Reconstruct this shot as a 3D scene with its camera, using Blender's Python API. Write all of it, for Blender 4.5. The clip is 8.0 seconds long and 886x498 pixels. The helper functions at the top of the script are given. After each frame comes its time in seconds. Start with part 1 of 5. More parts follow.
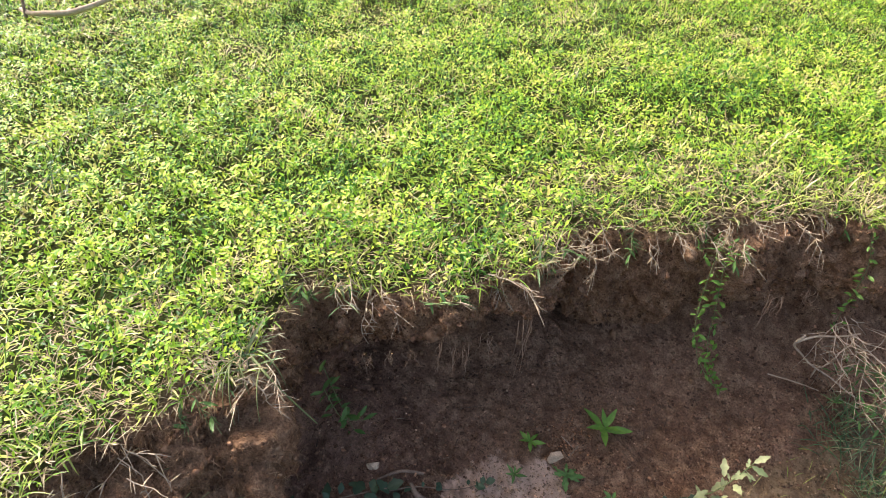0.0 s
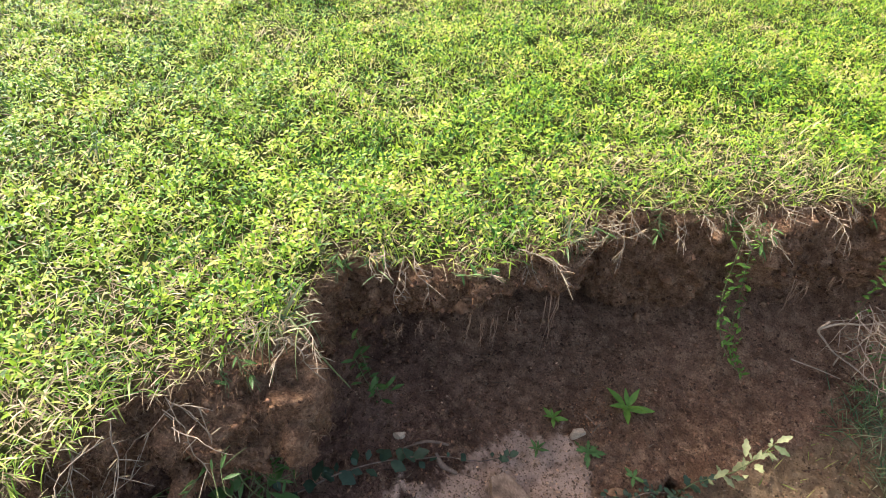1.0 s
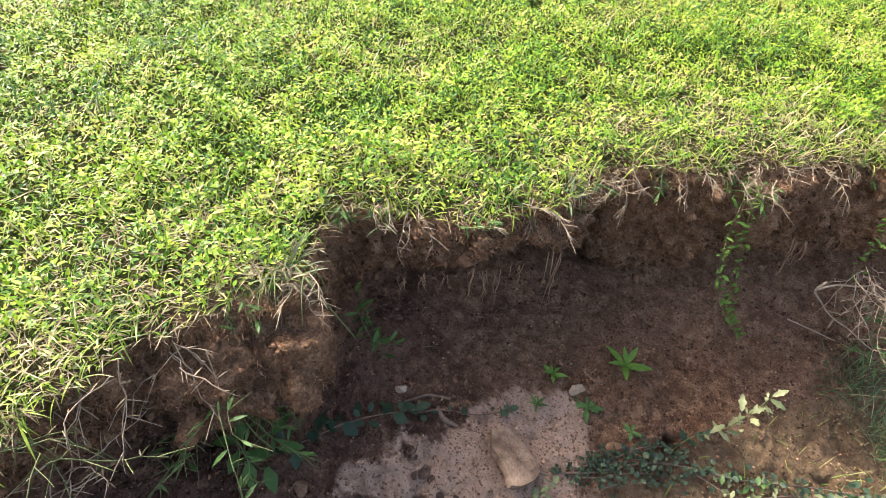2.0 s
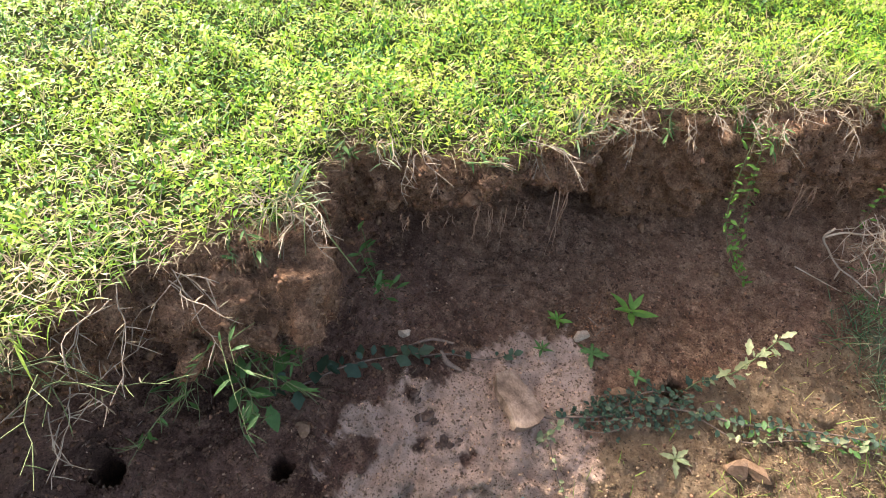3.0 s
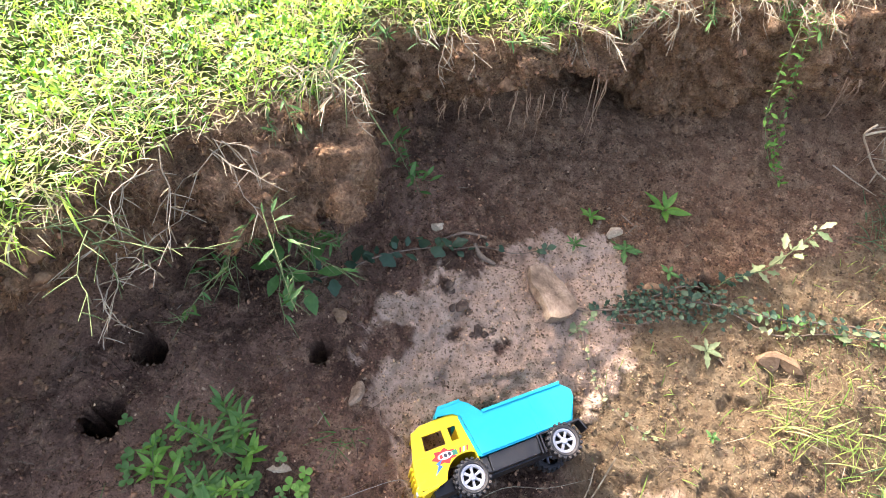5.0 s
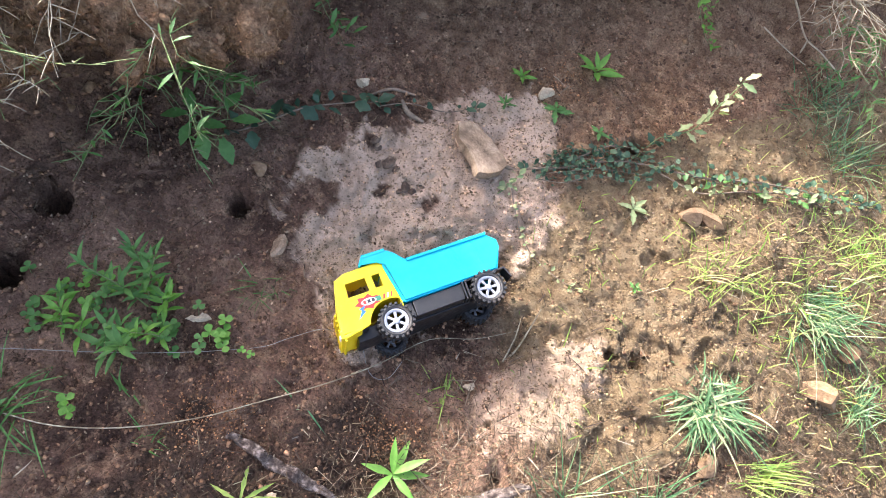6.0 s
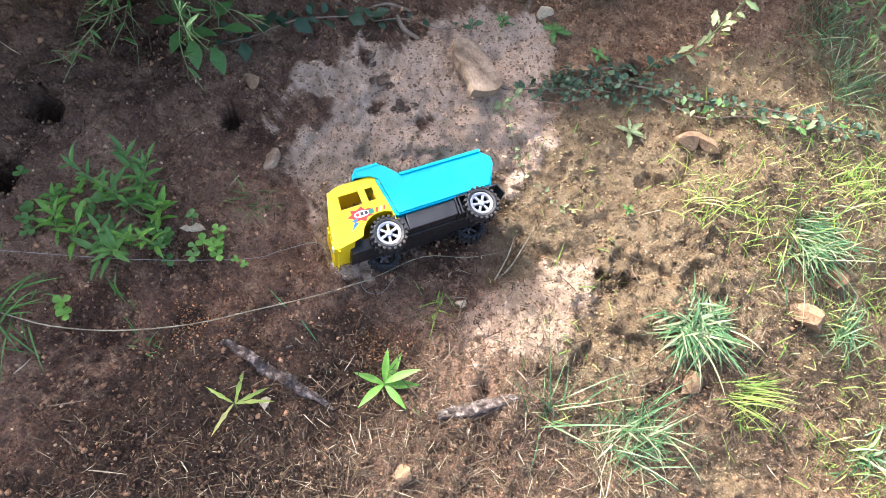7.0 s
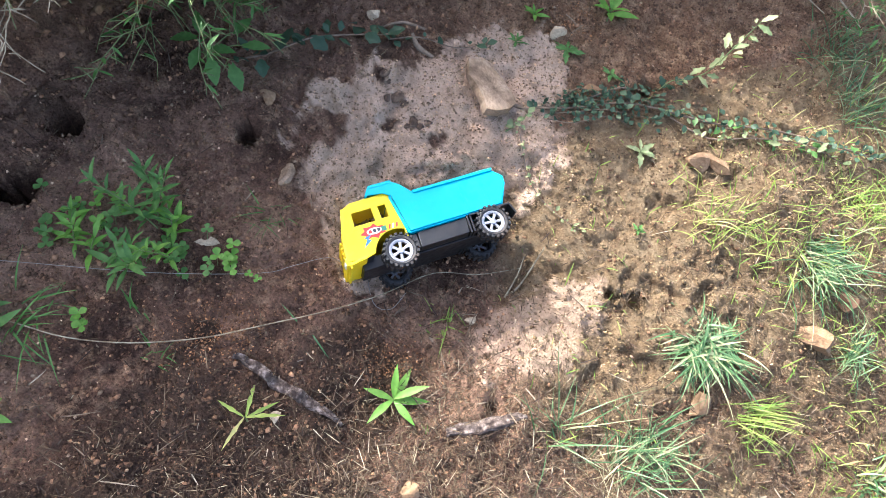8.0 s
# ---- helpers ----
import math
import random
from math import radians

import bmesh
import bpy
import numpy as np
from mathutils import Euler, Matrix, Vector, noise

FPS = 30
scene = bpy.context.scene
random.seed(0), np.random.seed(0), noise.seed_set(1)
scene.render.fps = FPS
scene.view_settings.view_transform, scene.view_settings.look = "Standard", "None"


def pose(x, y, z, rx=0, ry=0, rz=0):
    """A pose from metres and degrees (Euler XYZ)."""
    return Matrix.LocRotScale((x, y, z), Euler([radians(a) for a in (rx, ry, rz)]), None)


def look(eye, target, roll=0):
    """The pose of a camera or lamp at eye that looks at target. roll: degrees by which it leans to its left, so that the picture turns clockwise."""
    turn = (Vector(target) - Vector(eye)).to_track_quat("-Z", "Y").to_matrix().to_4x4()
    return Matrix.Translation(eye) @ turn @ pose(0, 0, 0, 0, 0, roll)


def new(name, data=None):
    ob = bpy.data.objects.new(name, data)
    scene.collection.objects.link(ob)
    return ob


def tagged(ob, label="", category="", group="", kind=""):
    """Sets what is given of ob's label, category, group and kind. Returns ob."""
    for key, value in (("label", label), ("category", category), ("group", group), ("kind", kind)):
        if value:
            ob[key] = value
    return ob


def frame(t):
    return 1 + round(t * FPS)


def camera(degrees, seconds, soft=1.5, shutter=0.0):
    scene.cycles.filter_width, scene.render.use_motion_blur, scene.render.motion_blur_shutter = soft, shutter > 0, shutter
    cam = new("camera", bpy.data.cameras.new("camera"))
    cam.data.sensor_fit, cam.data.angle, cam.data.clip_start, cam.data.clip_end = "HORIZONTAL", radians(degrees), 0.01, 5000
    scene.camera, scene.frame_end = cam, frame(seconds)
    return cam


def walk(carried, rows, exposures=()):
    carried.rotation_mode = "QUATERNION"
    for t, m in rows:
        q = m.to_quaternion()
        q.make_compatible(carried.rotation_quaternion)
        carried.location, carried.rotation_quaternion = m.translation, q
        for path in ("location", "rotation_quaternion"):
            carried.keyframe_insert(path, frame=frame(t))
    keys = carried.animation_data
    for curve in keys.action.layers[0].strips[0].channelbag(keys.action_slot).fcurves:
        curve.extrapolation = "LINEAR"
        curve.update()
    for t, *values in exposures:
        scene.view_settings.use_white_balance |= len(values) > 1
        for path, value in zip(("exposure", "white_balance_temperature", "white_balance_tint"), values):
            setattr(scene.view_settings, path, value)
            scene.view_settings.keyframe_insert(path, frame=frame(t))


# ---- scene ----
cam = camera(72.0, 8.0, soft=0.3)
PATH = [
    (0, (0.284, 0.354, 0.676), (0.08, 1.794, -0.697), 3.2),
    (0.5, (0.271, 0.326, 0.671), (0.03, 1.757, -0.706), 2.9),
    (1, (0.264, 0.306, 0.661), (0.019, 1.735, -0.717), 3.5),
    (1.5, (0.26, 0.285, 0.644), (0.024, 1.699, -0.751), 4.1),
    (1.7, (0.259, 0.28, 0.643), (0.031, 1.685, -0.762), 4.3),
    (2.8, (0.254, 0.235, 0.572), (0.066, 1.603, -0.875), 5.5),
    (3, (0.256, 0.231, 0.566), (0.064, 1.589, -0.89), 5.3),
    (3.5, (0.248, 0.206, 0.536), (0.044, 1.523, -0.955), 4.3),
    (4, (0.231, 0.172, 0.512), (-0.023, 1.445, -1.009), 2.9),
    (4.2, (0.219, 0.163, 0.505), (-0.032, 1.429, -1.023), 3.5),
    (5.3, (0.239, 0.146, 0.473), (0.125, 1.364, -1.109), 7.5),
    (5.5, (0.25, 0.121, 0.449), (0.192, 1.32, -1.151), 9.6),
    (6, (0.303, 0.075, 0.404), (0.3, 1.171, -1.269), 11.3),
    (6.5, (0.325, 0.044, 0.383), (0.346, 1.064, -1.337), 12.3),
    (7, (0.326, 0.025, 0.377), (0.351, 1.001, -1.369), 13.4),
    (7.5, (0.321, 0.03, 0.382), (0.339, 1.005, -1.364), 13.5),
    (8, (0.314, 0.034, 0.39), (0.317, 1.024, -1.347), 13.3),
]
walk(cam, [(t, look(e, g, r)) for t, e, g, r in PATH],
     [(0, 1.33, 6600, 18), (1.5, 1.37, 6600, 18), (3.0, 1.73, 6550, 18), (4.2, 2.05, 6550, 17), (5.5, 2.46, 6250, 14), (6.5, 2.36, 6000, 11), (8, 2.28, 5900, 10)])

from mathutils.bvhtree import BVHTree

# ---- daylight ----
SUN = Vector((-0.95, 0.62, 1.0)).normalized()
world = bpy.data.worlds.new("sky")
scene.world = world
world.use_nodes = True
wn = world.node_tree.nodes
sky = wn.new("ShaderNodeTexSky")
sky.sky_type = "NISHITA"
sky.sun_disc = False
sky.dust_density = 6.0
sky.ozone_density = 0.2
sky.air_density = 0.8
sky.sun_elevation = math.asin(SUN.z)
sky.sun_rotation = math.atan2(SUN.x, SUN.y)
world.node_tree.links.new(sky.outputs[0], wn["Background"].inputs[0])
wn["Background"].inputs[1].default_value = 0.15
sun = new("sun", bpy.data.lights.new("sun", "SUN"))
sun.data.energy = 2.1
sun.data.angle = radians(0.53)
sun.data.color = (1.0, 0.98, 0.945)
sun.matrix_world = look(SUN * 20, (0, 0, 0))


# ---- materials ----
def nodes_of(name):
    m = bpy.data.materials.new(name)
    m.use_nodes = True
    return m, m.node_tree.nodes, m.node_tree.links, m.node_tree.nodes["Principled BSDF"]


def ramp(nt, lk, fac, stops):
    r = nt.new("ShaderNodeValToRGB")
    while len(r.color_ramp.elements) < len(stops):
        r.color_ramp.elements.new(0.5)
    for e, (p, c) in zip(r.color_ramp.elements, stops):
        e.position, e.color = p, (*c, 1)
    lk.new(fac, r.inputs[0])
    return r.outputs[0]


def tex(nt, lk, scale, detail=6, rough=0.6, coord="Object"):
    tc = nt.new("ShaderNodeTexCoord")
    n = nt.new("ShaderNodeTexNoise")
    n.inputs["Scale"].default_value = scale
    n.inputs["Detail"].default_value = detail
    n.inputs["Roughness"].default_value = rough
    lk.new(tc.outputs[coord], n.inputs["Vector"])
    return n.outputs[0]


def mix(nt, lk, fac, a, b, mode="MIX"):
    m = nt.new("ShaderNodeMix")
    m.data_type, m.blend_type = "RGBA", mode
    for sock, v in ((m.inputs[0], fac), (m.inputs[6], a), (m.inputs[7], b)):
        if isinstance(v, (int, float)):
            sock.default_value = v
        elif isinstance(v, tuple):
            sock.default_value = (*v, 1)
        else:
            lk.new(v, sock)
    return m.outputs[2]


def bump(nt, lk, bsdf, height, strength, dist):
    b = nt.new("ShaderNodeBump")
    b.inputs["Strength"].default_value = strength
    b.inputs["Distance"].default_value = dist
    lk.new(height, b.inputs["Height"])
    lk.new(b.outputs[0], bsdf.inputs["Normal"])


def attr(nt, name):
    a = nt.new("ShaderNodeAttribute")
    a.attribute_name = name
    return a.outputs["Fac"]


def ground_material():
    m, nt, lk, b = nodes_of("earth")
    big = tex(nt, lk, 7, 8, 0.62)
    mid = tex(nt, lk, 38, 8, 0.7)
    fine = tex(nt, lk, 260, 7, 0.75)
    soil = ramp(nt, lk, big, [(0.36, (0.085, 0.049, 0.034)), (0.48, (0.205, 0.119, 0.08)), (0.63, (0.33, 0.2, 0.134))])
    soil = mix(nt, lk, ramp(nt, lk, mid, [(0.5, (0, 0, 0)), (0.68, (1, 1, 1))]), soil, (0.37, 0.235, 0.145))
    gritty = ramp(nt, lk, fine, [(0.36, (0.4, 0.38, 0.36)), (0.47, (0.9, 0.9, 0.9)), (0.58, (1.15, 1.13, 1.1)), (0.66, (1.9, 1.85, 1.8))])
    # Paler dry earth, partly painted in to brighten the shaded bank
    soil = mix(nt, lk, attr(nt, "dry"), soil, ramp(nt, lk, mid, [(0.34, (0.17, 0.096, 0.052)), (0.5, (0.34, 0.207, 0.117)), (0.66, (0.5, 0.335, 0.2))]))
    soil = mix(nt, lk, 1.0, soil, gritty, "MULTIPLY")
    tan = ramp(nt, lk, mid, [(0.3, (0.15, 0.097, 0.053)), (0.5, (0.245, 0.17, 0.097)), (0.7, (0.325, 0.245, 0.147))])
    tan = mix(nt, lk, 0.5, tan, gritty, "MULTIPLY")
    sand = ramp(nt, lk, mid, [(0.34, (0.46, 0.32, 0.22)), (0.5, (0.65, 0.465, 0.335)), (0.68, (0.74, 0.555, 0.415))])
    sand = mix(nt, lk, 0.3, sand, gritty, "MULTIPLY")
    col = mix(nt, lk, attr(nt, "tan"), soil, tan)
    col = mix(nt, lk, attr(nt, "sand"), col, sand)
    col = mix(nt, lk, attr(nt, "humus"), col, mix(nt, lk, 1.0, (0.055, 0.037, 0.026), gritty, "MULTIPLY"))
    turf = ramp(nt, lk, mid, [(0.3, (0.03, 0.045, 0.01)), (0.6, (0.06, 0.075, 0.02)), (0.8, (0.12, 0.105, 0.045))])
    col = mix(nt, lk, attr(nt, "turf"), col, turf)
    lk.new(col, b.inputs["Base Color"])
    b.inputs["Roughness"].default_value = 0.95
    b.inputs["Specular IOR Level"].default_value = 0.06
    h = mix(nt, lk, 0.8, mid, fine)
    bump(nt, lk, b, h, 1.0, 0.01)
    return m


def leaf_material(name, stops, shine=0.35, rough=0.5, gloss=0.35, patches=0.0):
    """Foliage: each leaf or blade has its own shade, and light shines through it."""
    m, nt, lk, b = nodes_of(name)
    g = nt.new("ShaderNodeNewGeometry")
    o = nt.new("ShaderNodeObjectInfo")
    both = nt.new("ShaderNodeMath")
    both.operation = "ADD"
    lk.new(g.outputs["Random Per Island"], both.inputs[0])
    lk.new(o.outputs["Random"], both.inputs[1])
    own = nt.new("ShaderNodeMath")
    own.operation = "FRACT"
    lk.new(both.outputs[0], own.inputs[0])
    shade = own.outputs[0]
    if patches:
        far = nt.new("ShaderNodeMapRange")
        far.inputs["From Min"].default_value, far.inputs["From Max"].default_value = 0.3, 0.7
        far.inputs["To Min"].default_value, far.inputs["To Max"].default_value = -patches, patches
        lk.new(tex(nt, lk, 7, 5, 0.6), far.inputs["Value"])
        mv = nt.new("ShaderNodeMath")
        mv.operation, mv.use_clamp = "ADD", True
        lk.new(shade, mv.inputs[0])
        lk.new(far.outputs[0], mv.inputs[1])
        shade = mv.outputs[0]
    col = ramp(nt, lk, shade, stops)
    blot = tex(nt, lk, 90, 3)
    col = mix(nt, lk, 1.0, col, ramp(nt, lk, blot, [(0.3, (0.75, 0.78, 0.7)), (0.7, (1.15, 1.12, 1.1))]), "MULTIPLY")
    lk.new(col, b.inputs["Base Color"])
    b.inputs["Roughness"].default_value = rough
    b.inputs["Specular IOR Level"].default_value = gloss
    t = nt.new("ShaderNodeBsdfTranslucent")
    lk.new(mix(nt, lk, 1.0, col, (1.25, 1.3, 0.6), "MULTIPLY"), t.inputs[0])
    s = nt.new("ShaderNodeMixShader")
    s.inputs[0].default_value = shine
    lk.new(b.outputs[0], s.inputs[1])
    lk.new(t.outputs[0], s.inputs[2])
    lk.new(s.outputs[0], nt["Material Output"].inputs[0])
    return m


def rough_material(name, stops, scale=40, rough=0.85, dist=0.003, grit=300, random_shade=False):
    m, nt, lk, b = nodes_of(name)
    col = ramp(nt, lk, tex(nt, lk, scale, 8, 0.65), stops)
    col = mix(nt, lk, 0.6, col, ramp(nt, lk, tex(nt, lk, grit, 4), [(0.3, (0.6, 0.6, 0.6)), (0.7, (1.3, 1.3, 1.3))]), "MULTIPLY")
    if random_shade:
        g = nt.new("ShaderNodeNewGeometry")
        col = mix(nt, lk, 1.0, col, ramp(nt, lk, g.outputs["Random Per Island"], [(0, (0.45, 0.43, 0.42)), (0.55, (0.85, 0.85, 0.85)), (0.85, (1.3, 1.27, 1.24)), (1, (2.3, 2.25, 2.2))]), "MULTIPLY")
    lk.new(col, b.inputs["Base Color"])
    b.inputs["Roughness"].default_value = rough
    b.inputs["Specular IOR Level"].default_value = 0.25
    bump(nt, lk, b, tex(nt, lk, scale * 2.5, 8, 0.7), 0.7, dist)
    return m


def plastic(name, color, rough=0.32, dirt=0.25, metal=0.0):
    m, nt, lk, b = nodes_of(name)
    d = ramp(nt, lk, tex(nt, lk, 45, 8, 0.75), [(0.5, (0, 0, 0)), (0.8, (1, 1, 1))])
    f = nt.new("ShaderNodeMath")
    f.operation = "MULTIPLY"
    f.inputs[1].default_value = dirt
    lk.new(d, f.inputs[0])
    lk.new(mix(nt, lk, f.outputs[0], color, (0.3, 0.2, 0.12)), b.inputs["Base Color"])
    r = ramp(nt, lk, tex(nt, lk, 80, 4), [(0.3, (rough,) * 3), (0.7, (min(rough + 0.25, 1),) * 3)])
    lk.new(r, b.inputs["Roughness"])
    b.inputs["Metallic"].default_value = metal
    bump(nt, lk, b, tex(nt, lk, 220, 3), 0.08, 0.001)
    return m


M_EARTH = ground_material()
M_LAWN = leaf_material("lawn_leaf", [(0.0, (0.03, 0.12, 0.012)), (0.25, (0.13, 0.33, 0.025)), (0.55, (0.3, 0.52, 0.035)), (0.85, (0.46, 0.61, 0.055)), (1.0, (0.62, 0.58, 0.18))], 0.24, 0.42, 0.3, 0.4)
M_BLADE = leaf_material("lawn_blade", [(0.0, (0.08, 0.22, 0.02)), (0.3, (0.25, 0.45, 0.045)), (0.7, (0.44, 0.58, 0.09)), (0.88, (0.56, 0.56, 0.2)), (1.0, (0.68, 0.6, 0.38))], 0.24, 0.4, 0.38, 0.4)
M_STRAW = leaf_material("straw", [(0.0, (0.16, 0.115, 0.065)), (0.5, (0.32, 0.255, 0.15)), (1.0, (0.5, 0.43, 0.29))], 0.15, 0.7)


# ---- numbers for the ground ----
def value_noise(p, scale, seed=0):
    """Smooth noise in -1..1 for an (n, 3) array of places."""
    q = p * scale + seed * 17.31
    i = np.floor(q).astype(np.int64)
    f = q - i
    f = f * f * (3 - 2 * f)
    out = np.zeros(len(p))
    for dx in (0, 1):
        for dy in (0, 1):
            for dz in (0, 1):
                h = (i[:, 0] + dx) * 374761393 + (i[:, 1] + dy) * 668265263 + (i[:, 2] + dz) * 2147483647 + seed * 974711
                h = (h ^ (h >> 13)) * 1274126177
                h = ((h ^ (h >> 16)) & 0xFFFF) / 32767.5 - 1
                w = np.where(dx, f[:, 0], 1 - f[:, 0]) * np.where(dy, f[:, 1], 1 - f[:, 1]) * np.where(dz, f[:, 2], 1 - f[:, 2])
                out += h * w
    return out


def fbm(p, scale, octaves=4, seed=0, gain=0.5):
    return sum(gain ** k * value_noise(p, scale * 2.03 ** k, seed + k) for k in range(octaves))


def smooth(a, b, x):
    t = np.clip((np.asarray(x, float) - a) / (b - a), 0, 1)
    return t * t * (3 - 2 * t)


def gauss(x, c, w):
    return np.exp(-(((np.asarray(x, float) - c) / w) ** 2))


# s runs along the bank, n away from the lawn towards the camera's side
TURN = radians(36)
SX, SY, NX, NY = math.cos(TURN), math.sin(TURN), math.sin(TURN), -math.cos(TURN)


def to_sn(x, y):
    return SX * x + SY * y, NX * x + NY * y


def to_xy(s, n):
    return SX * s + NX * n, SY * s + NY * n


LIP_S = (-60, -0.6, -0.2, 0.06, 0.217, 0.333, 0.417, 0.48, 0.545, 0.628, 0.75, 0.926, 1.0, 1.159, 1.315, 1.484, 1.54, 1.75, 2.1, 60)
LIP_N = (-0.45, -0.46, -0.5, -0.545, -0.612, -0.64, -0.662, -0.705, -0.795, -0.74, -0.67, -0.667, -0.728, -0.655, -0.602, -0.575, -0.5, -0.47, -0.5, -0.5)


def lip(s):
    s = np.asarray(s, float)
    base = sum(np.interp(s + d, LIP_S, LIP_N) for d in (-0.02, -0.01, 0, 0.01, 0.02)) / 5
    p = np.stack([s, s * 0 + 3.1, s * 0], -1)
    return base + 0.012 * value_noise(p, 22, 3) + 0.007 * value_noise(p, 60, 4)


# burrow mouths: s, n, radius, depth
HOLES = ((0.331, -0.475, 0.021, 0.2), (0.104, -0.555, 0.025, 0.2), (0.027, -0.48, 0.026, 0.2), (1.005, -0.36, 0.024, 0.035),
         (0.784, -0.065, 0.011, 0.022), (0.815, -0.035, 0.01, 0.018), (0.525, 0.02, 0.02, 0.03), (0.56, -0.05, 0.008, 0.012))


def floor_z(s, n):
    """The trodden bottom below the bank, without its roughness."""
    s, n = np.asarray(s, float), np.asarray(n, float)
    z = -0.43 - 0.30 * (np.clip(n, -0.9, 0.35) + 0.2)
    z = z + 0.055 * gauss(s, 1.1, 0.28) * gauss(n, -0.05, 0.25) - 0.06 * gauss(s, 0.6, 0.2) * gauss(n, -0.22, 0.17)
    z = z - 0.03 * gauss(s, 0.3, 0.2) * gauss(n, -0.05, 0.13)
    return z


def pits(s, n):
    d = 0
    for hs, hn, r, dep in HOLES:
        q = np.hypot(s - hs, n - hn) / r
        d = d - dep * 1.5 * (1 - smooth(0.72, 1.02, q))
    return d


def sand_at(s, n):
    p = np.stack([np.asarray(s, float), np.asarray(n, float), np.asarray(s, float) * 0], -1)
    v = 0 * p[:, 0] - 1
    for cs, cn, rs, rn in ((0.54, -0.37, 0.155, 0.145), (0.72, -0.45, 0.16, 0.085), (0.425, -0.27, 0.045, 0.07), (0.47, -0.50, 0.04, 0.03), (0.77, -0.33, 0.06, 0.07), (0.70, -0.37, 0.07, 0.08)):
        v = np.maximum(v, 1.5 - np.hypot((s - cs) / rs, (n - cn) / rn))
    v = v - 0.9 * gauss(s, 0.445, 0.035) * gauss(n, -0.445, 0.025) - 0.75 * gauss(s, 0.545, 0.03) * gauss(n, -0.43, 0.02) - 0.5 * gauss(s, 0.61, 0.03) * gauss(n, -0.385, 0.018)
    v = np.where(v > -0.4, v + 0.3 * fbm(p, 16, 3, 5), v)
    fine = 0.16 * fbm(p, 45, 4, 6) + 0.14 * fbm(p, 150, 2, 9)
    spill = 1.5 - np.hypot((s - 0.645) / 0.115, (n + 0.06) / 0.066) + 0.2 * fbm(p, 16, 3, 5)
    return np.maximum(smooth(0.40, 0.62, v + fine), 0.55 * smooth(0.40, 0.62, spill + fine))


def tan_at(s, n):
    p = np.stack([np.asarray(s, float), np.asarray(n, float), np.asarray(s, float) * 0], -1)
    v = smooth(0.48, 0.74, s + 0.25 * n) * smooth(-0.4, -0.24, n) * (1 - 0.6 * smooth(0.02, 0.14, n)) + 0.18 * fbm(p, 9, 4, 8) + 0.08 * smooth(-0.05, 0.15, n) * smooth(0.2, 0.5, s)
    return np.clip(smooth(0.2, 0.62, v), 0, 1)


def spread(fine, far, step, grow):
    """Distances from 0: even steps to fine, then growing to far."""
    d = list(np.arange(0, fine, step))
    while d[-1] < far:
        d.append(d[-1] + step)
        step *= grow
    return np.array(d)


